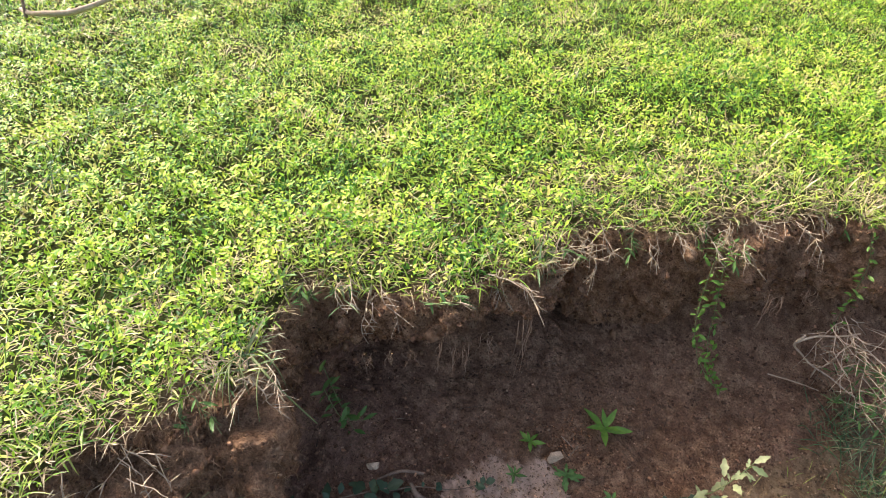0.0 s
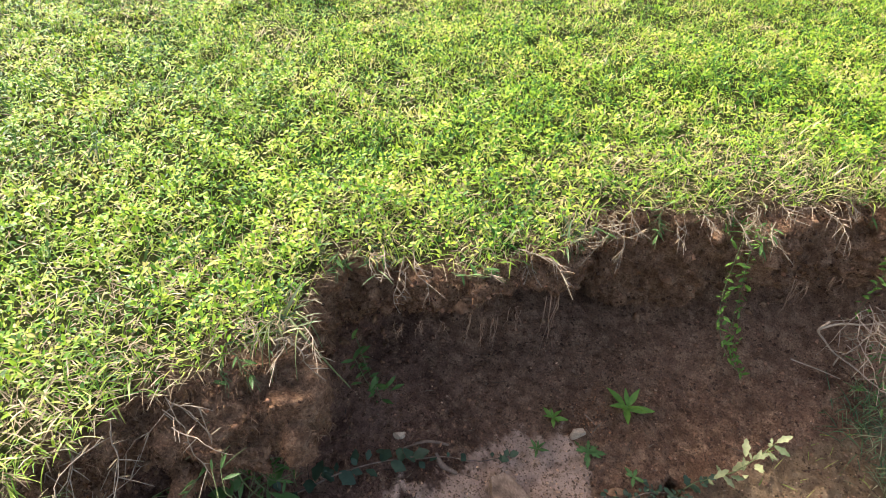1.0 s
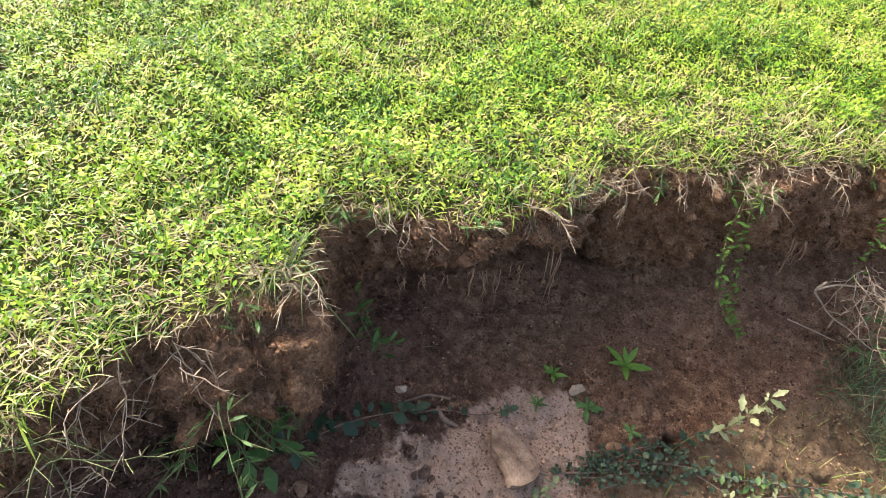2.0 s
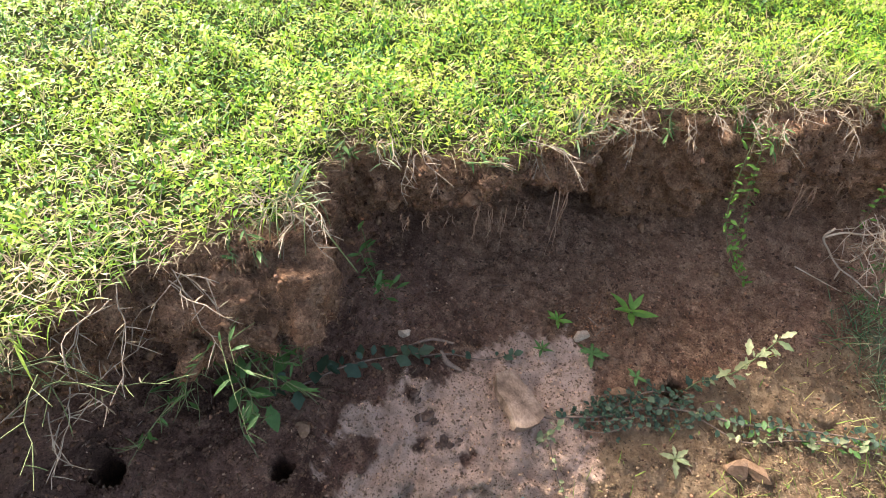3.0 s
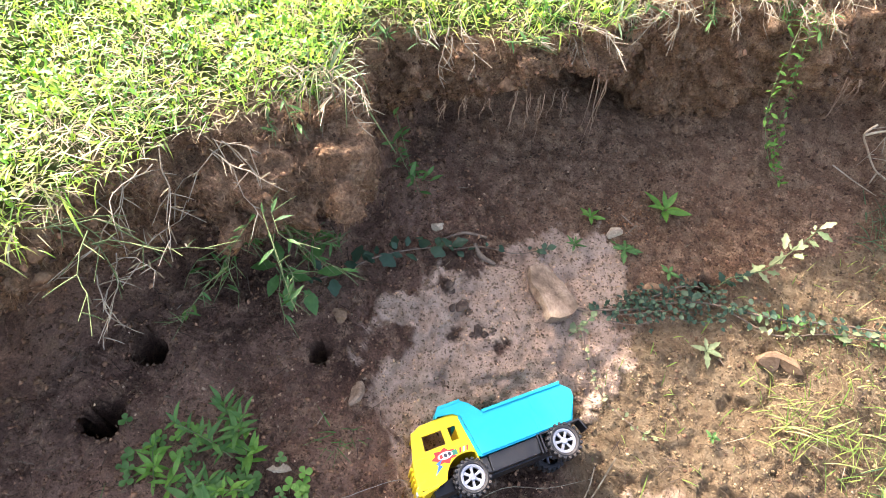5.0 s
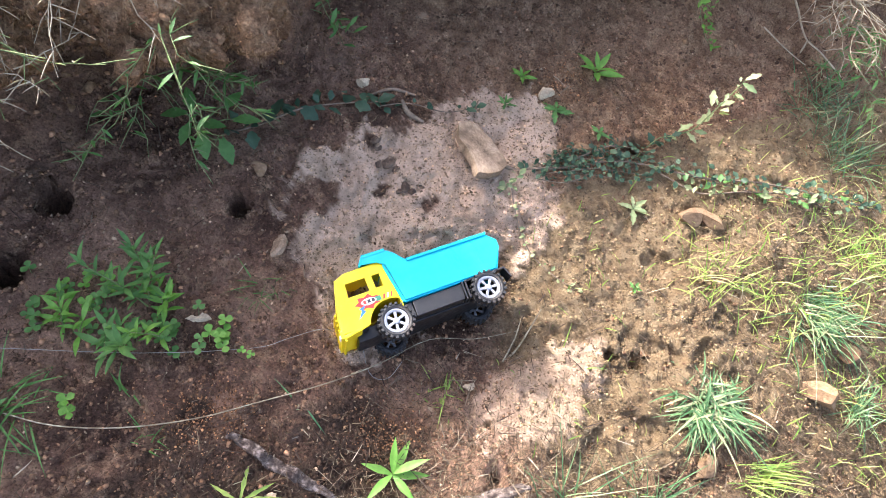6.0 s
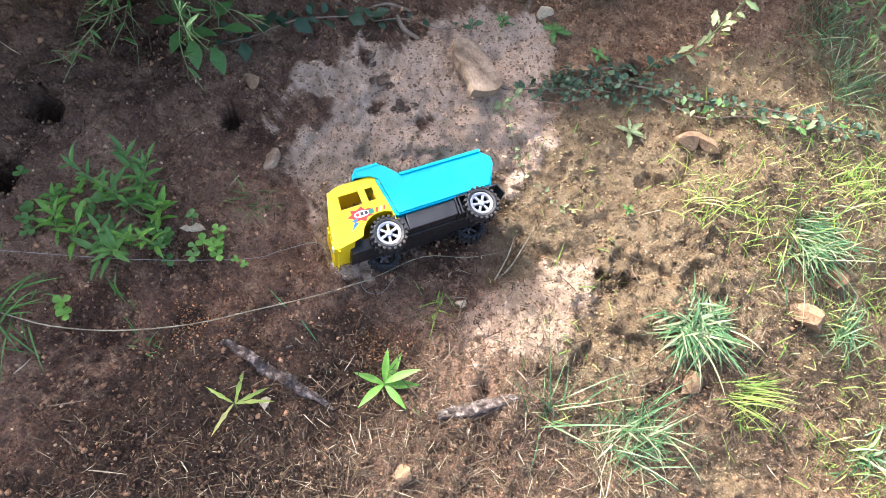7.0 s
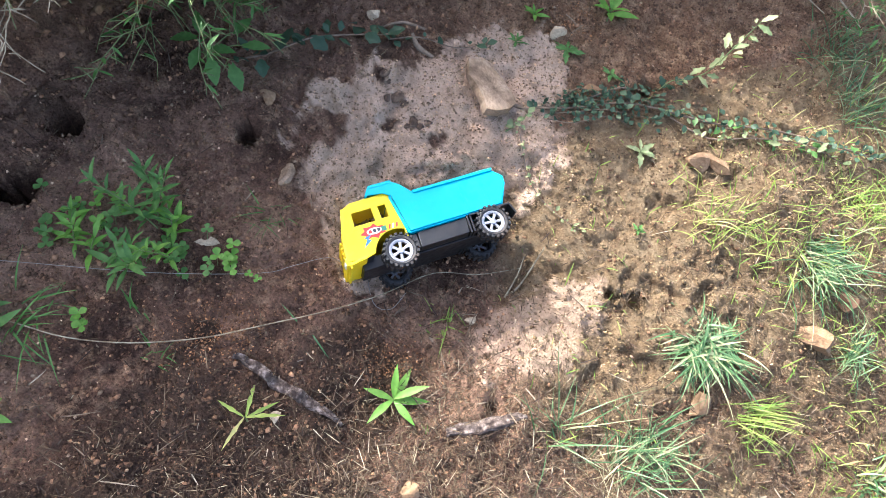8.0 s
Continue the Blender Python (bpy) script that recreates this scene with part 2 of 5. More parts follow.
def build_ground():
    right = 0.9 + spread(0.95, 60, 0.0037, 1.16)
    left = 0.9 - spread(1.45, 60, 0.0037, 1.16)
    s = np.r_[left[::-1], right[1:]]
    L = lip(s)
    lawn_d = spread(2.0, 70, 0.016, 1.25)[::-1]
    rows = []
    kinds = []
    for d in lawn_d:
        n = L - d
        p = np.stack([s, n, 0 * s], -1)
        z = 0.010 * value_noise(p, 3.5, 11) + 0.005 * value_noise(p, 14, 12) - 0.018 * np.exp(-d / 0.02)
        rows.append(np.stack([s, n, z], -1))
        kinds.append(0)
    cave = smooth(0.53, 0.62, s) * (1 - smooth(0.93, 1.03, s))
    leftc = smooth(-0.1, 0.1, s) * (1 - smooth(0.36, 0.44, s))
    notch = smooth(0.43, 0.50, s) * (1 - smooth(0.54, 0.6, s))
    slope = smooth(1.0, 1.14, s)
    foot = -0.025 * cave - 0.06 * leftc + 0.05 * notch + 0.13 * slope
    zf = floor_z(s, L + foot)
    clod = smooth(0.2, 0.3, s) * (1 - smooth(0.435, 0.475, s))
    bulge = 0.014 + 0.008 * cave + 0.085 * clod + 0.04 * smooth(1.22, 1.3, s)
    # underside of the overhanging turf, and how far the earth is hollowed out below it
    roof = np.interp(s, (-0.2, 0.1, 0.36, 0.46, 0.52, 0.6, 0.66, 0.72, 0.81, 0.88, 0.93, 0.98, 1.04, 1.09, 1.2, 1.3, 1.6), (-0.13, -0.13, -0.16, -0.13, -0.17, -0.155, -0.14, -0.098, -0.088, -0.1, -0.14, -0.19, -0.24, -0.26, -0.24, -0.2, -0.17))
    roof = np.maximum(roof, zf * 0.85)
    hollow = 0.2 * smooth(0.6, 0.7, s) * (1 - smooth(1.02, 1.09, s)) + 0.17 * gauss(s, 0.975, 0.06) + 0.09 * gauss(s, 0.66, 0.06) + 0.15 * leftc + 0.035 * smooth(1.16, 1.22, s) + 0.02
    tk = np.array([0, 0.1, 0.28, 0.42, 0.56, 0.76, 1.0])
    dn = np.stack([0 * s, 0 * s + 0.012, bulge, bulge - 0.006, -hollow, -0.78 * hollow + 0.3 * foot, foot])
    zz = np.stack([0 * s - 0.02, 0 * s - 0.045, roof * 0.68 - 0.01, roof, roof - 0.018, roof + 0.5 * (zf - roof), zf])
    ts = np.linspace(0, 1, 116)[1:]
    for t in ts:
        acc = 0
        for o in (-0.04, -0.02, 0, 0.02, 0.04):
            tt = min(max(t + o * min(1, 8 * (1 - t), 8 * t), 0), 1)
            k = min(int(np.searchsorted(tk, tt, "right")) - 1, 5)
            f = (tt - tk[k]) / (tk[k + 1] - tk[k])
            acc = acc + np.stack([s, L + dn[k] * (1 - f) + dn[k + 1] * f, zz[k] * (1 - f) + zz[k + 1] * f], -1)
        q = acc / 5
        q[:, 1] -= 0.05 * gauss(s, 1.0, 0.045) * gauss(t, 0.66, 0.1) + 0.05 * gauss(s, 1.255, 0.016) * gauss(t, 0.5, 0.22)
        rows.append(q)
        kinds.append(1)
    for e in spread(1.35, 60, 0.0045, 1.2)[1:]:
        n = L + foot + e
        rows.append(np.stack([s, n, floor_z(s, n) + pits(s, n)], -1))
        kinds.append(2)
    P = np.stack(rows)
    kinds = np.array(kinds)
    x, y = to_xy(P[..., 0], P[..., 1])
    W = np.stack([x, y, P[..., 2]], -1)
    du = np.gradient(W, axis=1)
    dv = np.gradient(W, axis=0)
    N = np.cross(dv, du)
    N /= np.linalg.norm(N, axis=-1, keepdims=True) + 1e-12
    flat = W.reshape(-1, 3)
    S, NN = P[..., 0].ravel(), P[..., 1].ravel()
    sand, tanm = sand_at(S, NN), tan_at(S, NN)
    K = np.repeat(kinds, len(s))
    rank = np.repeat(np.arange(len(kinds)), len(s))
    first_floor = np.argmax(kinds == 2)
    face_amt = np.where(K == 1, 1.0, 0.0) * np.minimum(1, (rank - np.argmax(kinds == 1)) / 8)
    floor_amt = np.where(K == 2, 1.0, 0.0)
    ease = np.clip((rank - first_floor) / 30, 0, 1)
    big = fbm(flat, 9, 4, 21)
    mid = fbm(flat, 34, 4, 31)
    small = fbm(flat, 120, 3, 41)
    ridged = 1 - np.abs(fbm(flat, 26, 3, 51)) * 2
    down = np.clip((rank - np.argmax(kinds == 1)) / 115, 0, 1)
    crumbly = 1 - 0.62 * smooth(0.42, 0.6, down)
    disp = face_amt * crumbly * ((0.014 + 0.014 * gauss(S, 0.36, 0.14)) * big + 0.017 * mid + 0.008 * small + 0.006 * np.clip(ridged, -1, 1))
    loose = 1 - 0.75 * sand
    disp += floor_amt * loose * (1 - 0.75 * tanm) * (0.011 * big * ease + 0.007 * mid + 0.006 * small) * (1 - np.where(np.hypot(S, NN) > 4, 0.5, 0))
    disp += floor_amt * tanm * loose * (0.008 * big + 0.003 * mid + 0.003 * small - 0.01 * smooth(0.45, 0.6, fbm(flat, 15, 3, 55)))
    disp += floor_amt * sand * (0.007 * mid + 0.0026 * small + 0.008 * big - 0.006 * smooth(0.2, 0.45, fbm(flat, 28, 3, 57)))
    disp += floor_amt * (sand * 0.004)
    V = flat + N.reshape(-1, 3) * disp[:, None]
    nr, nc = len(rows), len(s)
    idx = np.arange(nr * nc).reshape(nr, nc)
    F = np.stack([idx[:-1, :-1], idx[1:, :-1], idx[1:, 1:], idx[:-1, 1:]], -1).reshape(-1, 4)
    me = quick_mesh("ground", V, F)
    turf = np.where(K == 0, 1.0, 0.0)
    edge = np.exp(-np.abs(lip(S) - NN) / 0.025) * (K == 0)
    turf = np.clip(turf - 0.75 * smooth(0.3, 0.9, edge + 0.4 * mid), 0, 1)
    turf = np.where((K == 2) & (np.abs(NN) > 1.6), smooth(1.6, 3.0, NN) * 0.8, turf)
    hum = floor_amt * smooth(0.1, 0.9, fbm(flat, 6, 4, 61) + 1.0 * gauss(NN, -0.02, 0.16) * (1 - smooth(0.3, 0.62, S))) * (1 - sand) * (1 - 0.95 * tanm) * 0.8 * (1 - 0.85 * smooth(0.6, 0.85, S) * (1 - smooth(-0.35, -0.2, NN)))
    for hs, hn, hr in ((0.19, -0.22, 0.03), (0.155, -0.09, 0.035), (0.24, -0.05, 0.03), (0.29, 0.03, 0.04)):
        hum = np.maximum(hum, floor_amt * 0.95 * smooth(0.35, 0.75, gauss(S, hs, hr) * gauss(NN, hn, hr * 0.8) + 0.25 * mid))
    # dry: pale upper earth, plus a lightened foot that offsets the bank's shade
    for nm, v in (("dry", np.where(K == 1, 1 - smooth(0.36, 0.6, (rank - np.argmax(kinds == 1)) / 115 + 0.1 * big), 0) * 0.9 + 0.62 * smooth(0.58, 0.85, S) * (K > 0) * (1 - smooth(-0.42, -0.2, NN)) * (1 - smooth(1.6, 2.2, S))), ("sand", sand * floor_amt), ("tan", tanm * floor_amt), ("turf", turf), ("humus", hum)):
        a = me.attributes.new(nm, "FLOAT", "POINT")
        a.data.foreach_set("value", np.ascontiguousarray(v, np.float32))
    me.materials.append(M_EARTH)
    me.polygons.foreach_set("use_smooth", np.ones(len(F), bool))
    ob = new("ground", me)
    GROUND.update(V=V, N=N.reshape(-1, 3), K=K, S=S, NN=NN, T=rank, sand=sand, tan=tanm, tree=BVHTree.FromPolygons(V.tolist(), F.tolist()))
    return tagged(ob, "eroded brown earth bank below a lawn, with sandy gritty bottom", "ground", kind="structure")


GROUND = {}


def quick_mesh(name, V, F):
    """A mesh from an array of places and one of triangles or quads."""
    me = bpy.data.meshes.new(name)
    V, F = np.ascontiguousarray(V, np.float32), np.ascontiguousarray(F, np.int32)
    k = F.shape[1]
    me.vertices.add(len(V))
    me.vertices.foreach_set("co", V.ravel())
    me.loops.add(F.size)
    me.loops.foreach_set("vertex_index", F.ravel())
    me.polygons.add(len(F))
    me.polygons.foreach_set("loop_start", np.arange(0, F.size, k, dtype=np.int32))
    me.update(calc_edges=True)
    return me


ground = build_ground()


# ---- small strips: blades, stems, leaves ----
def strips(base, head, lean, length, width, droop, seg=3, twist=None, tip=0.08, belly=0.35, fold=0.0):
    """Arrays of tapered blades. head: way of lean in radians; lean: angle from upright; droop: how far they bend over."""
    n = len(base)
    t = np.linspace(0, 1, seg + 1)
    a = lean[:, None] + droop[:, None] * t[None] ** 1.3
    st = length[:, None] / seg
    ca = np.concatenate([np.zeros((n, 1)), np.cumsum(np.sin((a[:, 1:] + a[:, :-1]) / 2) * st, 1)], 1)
    cz = np.concatenate([np.zeros((n, 1)), np.cumsum(np.cos((a[:, 1:] + a[:, :-1]) / 2) * st, 1)], 1)
    cen = base[:, None] + np.stack([ca * np.cos(head)[:, None], ca * np.sin(head)[:, None], cz], -1)
    w = np.maximum(np.where(t < belly, 0.55 + 0.45 * t / belly, 1 - (np.maximum(t - belly, 0) / (1 - belly)) ** 1.6), tip)[None] * width[:, None] / 2
    tw = head + (twist if twist is not None else 0)
    side = np.stack([-np.sin(tw), np.cos(tw), np.zeros(n)], -1)[:, None]
    lo, hi = cen - side * w[..., None], cen + side * w[..., None]
    if fold:
        lo[..., 2] += fold * w
        hi[..., 2] += fold * w
        V = np.stack([lo, cen, hi], 2)
        m = 3
    else:
        V = np.stack([lo, hi], 2)
        m = 2
    k = (seg + 1) * m
    quads = []
    for j in range(seg):
        for c in range(m - 1):
            quads.append((j * m + c, j * m + c + 1, (j + 1) * m + c + 1, (j + 1) * m + c))
    F = (np.array(quads)[None] + (np.arange(n) * k)[:, None, None]).reshape(-1, 4)
    return V.reshape(-1, 3), F


def joined(*sets):
    """Several (places, faces) as one."""
    vs, fs, o = [], [], 0
    for v, f in sets:
        vs.append(v)
        fs.append(f + o)
        o += len(v)
    return np.concatenate(vs), np.concatenate(fs)


def rounded_leaf(base, head, tilt, size, lift):
    """Small oval leaves, six-sided and slightly cupped, lying at a tilt."""
    n = len(base)
    sh = np.array([(0, 0, 0), (0.3, 0.2, 0.05), (0.62, 0.2, 0.06), (1.0, 0, -0.02), (0.62, -0.2, 0.06), (0.3, -0.2, 0.05)])
    x = sh[None, :, 0] * size[:, None]
    y = sh[None, :, 1] * size[:, None]
    z = sh[None, :, 2] * size[:, None]
    c, sn = np.cos(tilt)[:, None], np.sin(tilt)[:, None]
    X, Z = x * c - z * sn, x * sn + z * c
    ch, sh2 = np.cos(head)[:, None], np.sin(head)[:, None]
    V = base[:, None] + np.stack([X * ch - y * sh2, X * sh2 + y * ch, Z + lift[:, None]], -1)
    F = (np.array([(0, 1, 2, 3), (0, 3, 4, 5)])[None] + (np.arange(n) * 6)[:, None, None]).reshape(-1, 4)
    return V.reshape(-1, 3), F


rng = np.random.default_rng(7)


def lawn_z(s, n):
    p = np.stack([s, n, 0 * s], -1)
    return 0.010 * value_noise(p, 3.5, 11) + 0.005 * value_noise(p, 14, 12) - 0.018 * np.exp(-np.abs(lip(s) - n) / 0.02)


def lawn_spots(count, s0, s1, d0, d1, power=1.0):
    s = rng.uniform(s0, s1, count)
    d = d0 + (d1 - d0) * rng.random(count) ** power
    n = lip(s) - d
    x, y = to_xy(s, n)
    return np.stack([x, y, lawn_z(s, n)], -1), s, n, d


def stuff(name, V, F, mat, label, category):
    me = quick_mesh(name, V, F)
    me.materials.append(mat)
    me.polygons.foreach_set("use_smooth", np.ones(len(F), bool))
    return tagged(new(name, me), label, category, kind="stuff")


def build_lawn():
    # broad little leaves, in thick and thin patches
    B, s, n, d = lawn_spots(360000, -0.75, 2.75, 0.0, 2.1, 1.0)
    p = np.stack([s, n, 0 * s], -1)
    thick = fbm(p, 6, 3, 71)
    clump = smooth(-0.32, 0.3, fbm(p, 36, 2, 73))
    keep = rng.random(len(B)) < np.clip(0.8 + 0.5 * thick, 0.35, 1) * (0.15 + 0.85 * smooth(0.0, 0.13, d + 0.08 * thick)) * (0.5 + 0.5 * clump)
    B, thick, d, clump = B[keep], thick[keep], d[keep], clump[keep]
    k = len(B)
    lv = rounded_leaf(B, rng.uniform(0, 6.283, k), rng.uniform(-0.5, 1.0, k), 0.005 + 0.0085 * rng.random(k) ** 1.6, rng.uniform(0.3, 1.0, k) * (0.005 + 0.026 * clump) * (1 + 0.8 * np.clip(thick, -1, 1)))
    stuff("lawn_clover", *lv, M_LAWN, "dense low clover-like leaves covering the sunlit lawn", "lawn")
    # blades
    B, s, n, d = lawn_spots(170000, -0.75, 2.75, -0.004, 2.1, 1.05)
    clump = smooth(-0.32, 0.3, fbm(np.stack([s, n, 0 * s], -1), 36, 2, 73))
    keep = rng.random(len(B)) < 0.4 + 0.6 * clump
    B, clump = B[keep], clump[keep]
    k = len(B)
    bl = strips(B, rng.uniform(0, 6.283, k), rng.uniform(0.2, 1.3, k), (0.009 + 0.03 * rng.random(k) ** 1.6) * (0.6 + 0.6 * clump), rng.uniform(0.0014, 0.0032, k), rng.uniform(0.2, 1.3, k), 2)
    stuff("lawn_grass", *bl, M_BLADE, "short sunlit yellow-green grass blades", "grass")
    # dry runners over the lip
    B, s, n, d = lawn_spots(9500, -0.5, 2.1, -0.008, 0.2, 1.3)
    k = len(B)
    out = math.atan2(NY, NX)
    dry = strips(B, out + rng.normal(0, 1.5, k), rng.uniform(0.6, 1.5, k), 0.01 + 0.045 * rng.random(k) ** 2.5, rng.uniform(0.0007, 0.0017, k), rng.uniform(0.2, 1.2, k), 4)
    B, s, n, d = lawn_spots(5500, -0.5, 2.1, -0.008, 0.12, 1.2)
    keep = fbm(np.stack([s, n * 0, n * 0], -1), 18, 3, 77) > 0.0
    B = B[keep]
    k = len(B)
    over = strips(B, out + rng.normal(0, 1.9, k), rng.uniform(0.1, 1.7, k), 0.01 + 0.036 * rng.random(k) ** 2.5, rng.uniform(0.0013, 0.003, k), rng.uniform(0.4, 1.9, k), 4)
    stuff("lip_grass", *over, M_BLADE, "longer grass drooping over the crumbling lip", "grass")
    # dead thatch lying in the thin patches of the lawn
    B, s, n, d = lawn_spots(15000, -0.75, 2.75, 0.0, 2.1, 1.3)
    keep = fbm(np.stack([s, n, 0 * s], -1), 6, 3, 71) + 0.35 * np.exp(-d / 0.08) < 0.12 + 0.4 * np.exp(-d / 0.08)
    B = B[keep] + np.array([0, 0, 0.008])
    k = len(B)
    thatch = strips(B, rng.uniform(0, 6.283, k), rng.uniform(1.2, 1.6, k), 0.01 + 0.035 * rng.random(k) ** 2, rng.uniform(0.001, 0.0024, k), rng.uniform(-0.2, 0.3, k), 2)
    stuff("thatch", *thatch, M_STRAW, "pale dead grass lying in the thin patches of lawn", "dry grass")
    stuff("dry_grass", *dry, M_STRAW, "dry straw-coloured grass along the crumbling lip", "dry grass")


build_lawn()


# ---- ways to build a thing ----
def thing(name, label, category, m, group=""):
    ob = new(name)
    ob.empty_display_size = 0.02
    ob.matrix_basis = m
    return tagged(ob, label, category, group)


def linked(name, me, parent, m=None, label=""):
    ob = new(name, me)
    ob.parent = parent
    if m is not None:
        ob.matrix_basis = m
    return tagged(ob, label)


def mesh_of(name, VF, mat, soft=True):
    V, F = VF
    me = quick_mesh(name, V, F)
    me.materials.append(mat)
    if soft:
        me.polygons.foreach_set("use_smooth", np.ones(len(F), bool))
    return me


def part(name, bm, material, parent, label="", soft=False):
    me = bpy.data.meshes.new(name)
    bmesh.ops.recalc_face_normals(bm, faces=bm.faces)
    bm.to_mesh(me)
    bm.free()
    me.materials.append(material)
    if soft:
        for p in me.polygons:
            p.use_smooth = True
    return linked(name, me, parent, None, label)


def drop(x, y, sink=0.0, above=-0.2):
    """The ground under a place: of the bottom, or of the lawn from above it."""
    hit = GROUND["tree"].ray_cast(Vector((x, y, above)), Vector((0, 0, -1)))
    z = hit[0].z if hit[0] else float(floor_z(*to_sn(x, y)))
    return Vector((x, y, z - sink))


def tube(points, radii, sides=6, bent=False):
    """A tapering round stem along a smooth line through the points, or a bent one."""
    P = [Vector(p) for p in points]
    if bent:
        Q, R = P, list(np.interp(np.linspace(0, 1, len(P)), np.linspace(0, 1, len(radii)), radii))
    elif len(P) > 2:
        Q, R = [], []
        ext = [P[0] * 2 - P[1]] + P + [P[-1] * 2 - P[-2]]
        rr = np.interp(np.linspace(0, 1, len(P)), np.linspace(0, 1, len(radii)), radii)
        for i in range(len(P) - 1):
            a, b, c, d = ext[i:i + 4]
            for t in (0, 0.25, 0.5, 0.75):
                Q.append(0.5 * (2 * b + (c - a) * t + (2 * a - 5 * b + 4 * c - d) * t * t + (3 * b - a - 3 * c + d) * t ** 3))
                R.append(rr[i] * (1 - t) + rr[i + 1] * t)
        Q.append(P[-1])
        R.append(rr[-1])
    else:
        Q, R = P, list(np.interp(np.linspace(0, 1, 2), np.linspace(0, 1, len(radii)), radii))
    V, F = [], []
    for i, q in enumerate(Q):
        d = (Q[min(i + 1, len(Q) - 1)] - Q[max(i - 1, 0)]).normalized()
        a = d.orthogonal().normalized() if i == 0 else (a - d * a.dot(d)).normalized()
        b = d.cross(a)
        for k in range(sides):
            g = 2 * math.pi * k / sides
            V.append(q + (a * math.cos(g) + b * math.sin(g)) * R[i])
    for i in range(len(Q) - 1):
        for k in range(sides):
            F.append((i * sides + k, i * sides + (k + 1) % sides, (i + 1) * sides + (k + 1) % sides, (i + 1) * sides + k))
    return np.array(V), np.array(F)


def leaf_shape(length, width, belly=0.4, fold=0.25, curl=0.3, seg=7, teeth=0.0, base=0.15, heart=0.0):
    """A leaf along +x from its stalk: folded on its midrib, arching down, with a toothed margin where asked."""
    V, F = [], []
    for i in range(seg + 1):
        t = i / seg
        w = width / 2 * (max(base, (t / belly) ** 0.6) if t < belly else max(0.0, 1 - ((t - belly) / (1 - belly)) ** 1.7))
        if teeth and 0 < i < seg:
            w *= 1 + teeth * (1 if i % 2 else -1)
        ang = -curl * t
        x, z = length * t * math.cos(ang / 2), length * t * math.sin(ang / 2)
        back = heart * length * max(0, 1 - t / 0.3) * (1 if i == 0 else 0.4)
        V += [(x - back, -w, z + fold * w), (x - back * 0.5, -w * 0.5, z + fold * w * 0.62), (x, 0, z), (x - back * 0.5, w * 0.5, z + fold * w * 0.62), (x - back, w, z + fold * w)]
    for i in range(seg):
        for k in range(4):
            a = i * 5 + k
            F.append((a, a + 1, a + 6, a + 5))
    return np.array(V, float), np.array(F)


def aim(at, heading, pitch, roll=0.0, size=1.0):
    """Pose of a leaf at a place: heading and pitch in degrees, pitch up."""
    return Matrix.Translation(at) @ Euler((0, 0, radians(heading))).to_matrix().to_4x4() @ Euler((0, -radians(pitch), 0)).to_matrix().to_4x4() @ Euler((radians(roll), 0, 0)).to_matrix().to_4x4() @ Matrix.Scale(size, 4)


# ---- materials of things ----
M_GREEN = leaf_material("green_leaf", [(0, (0.075, 0.17, 0.045)), (1, (0.12, 0.24, 0.065))], 0.25, 0.5, 0.3)
M_BRIGHT = leaf_material("bright_leaf", [(0, (0.12, 0.27, 0.04)), (1, (0.17, 0.33, 0.065))], 0.28, 0.5, 0.3)
M_DARK = leaf_material("dark_leaf", [(0, (0.03, 0.062, 0.036)), (1, (0.062, 0.108, 0.06))], 0.15, 0.5, 0.3)
M_PALE = leaf_material("pale_leaf", [(0, (0.19, 0.25, 0.12)), (1, (0.34, 0.37, 0.2))], 0.3, 0.55, 0.3)
M_TUFT = leaf_material("tuft_blade", [(0, (0.04, 0.105, 0.038)), (0.5, (0.1, 0.19, 0.075)), (0.8, (0.22, 0.29, 0.14)), (1, (0.45, 0.4, 0.24))], 0.2, 0.42, 0.45)
M_YELLOW = leaf_material("yellow_blade", [(0, (0.15, 0.27, 0.05)), (0.6, (0.3, 0.39, 0.09)), (1, (0.46, 0.42, 0.18))], 0.35, 0.5)
M_LITTER = leaf_material("litter", [(0, (0.035, 0.022, 0.015)), (0.6, (0.1, 0.066, 0.04)), (0.93, (0.19, 0.14, 0.088)), (1, (0.4, 0.33, 0.23))], 0.05, 0.8, 0.2)
M_CHIP = leaf_material("twig_chip", [(0, (0.04, 0.026, 0.02)), (0.6, (0.11, 0.075, 0.052)), (0.9, (0.24, 0.18, 0.125)), (1, (0.45, 0.37, 0.27))], 0.0, 0.8, 0.2)
M_FIBRE = leaf_material("root_fibre", [(0, (0.16, 0.085, 0.045)), (0.6, (0.3, 0.18, 0.095)), (1, (0.48, 0.33, 0.2))], 0.1, 0.8, 0.2)
M_STEM = rough_material("dry_stem", [(0.4, (0.2, 0.15, 0.09)), (0.62, (0.42, 0.36, 0.24))], 60, 0.75, 0.001)
M_PSTEM = rough_material("pale_straw_stem", [(0.36, (0.28, 0.21, 0.13)), (0.62, (0.5, 0.42, 0.29))], 60, 0.7, 0.001)
M_GSTEM = rough_material("green_stem", [(0.3, (0.12, 0.17, 0.06)), (0.7, (0.22, 0.25, 0.1))], 60, 0.6, 0.001)
M_ROOT = rough_material("root", [(0.3, (0.24, 0.15, 0.09)), (0.7, (0.46, 0.33, 0.21))], 80, 0.85, 0.001)
M_TWIG = rough_material("twig", [(0.3, (0.11, 0.075, 0.05)), (0.7, (0.27, 0.2, 0.14))], 70, 0.85, 0.001)
M_BARK = rough_material("weathered_bark", [(0.4, (0.05, 0.034, 0.027)), (0.52, (0.12, 0.09, 0.072)), (0.66, (0.31, 0.25, 0.21))], 110, 0.85, 0.003)
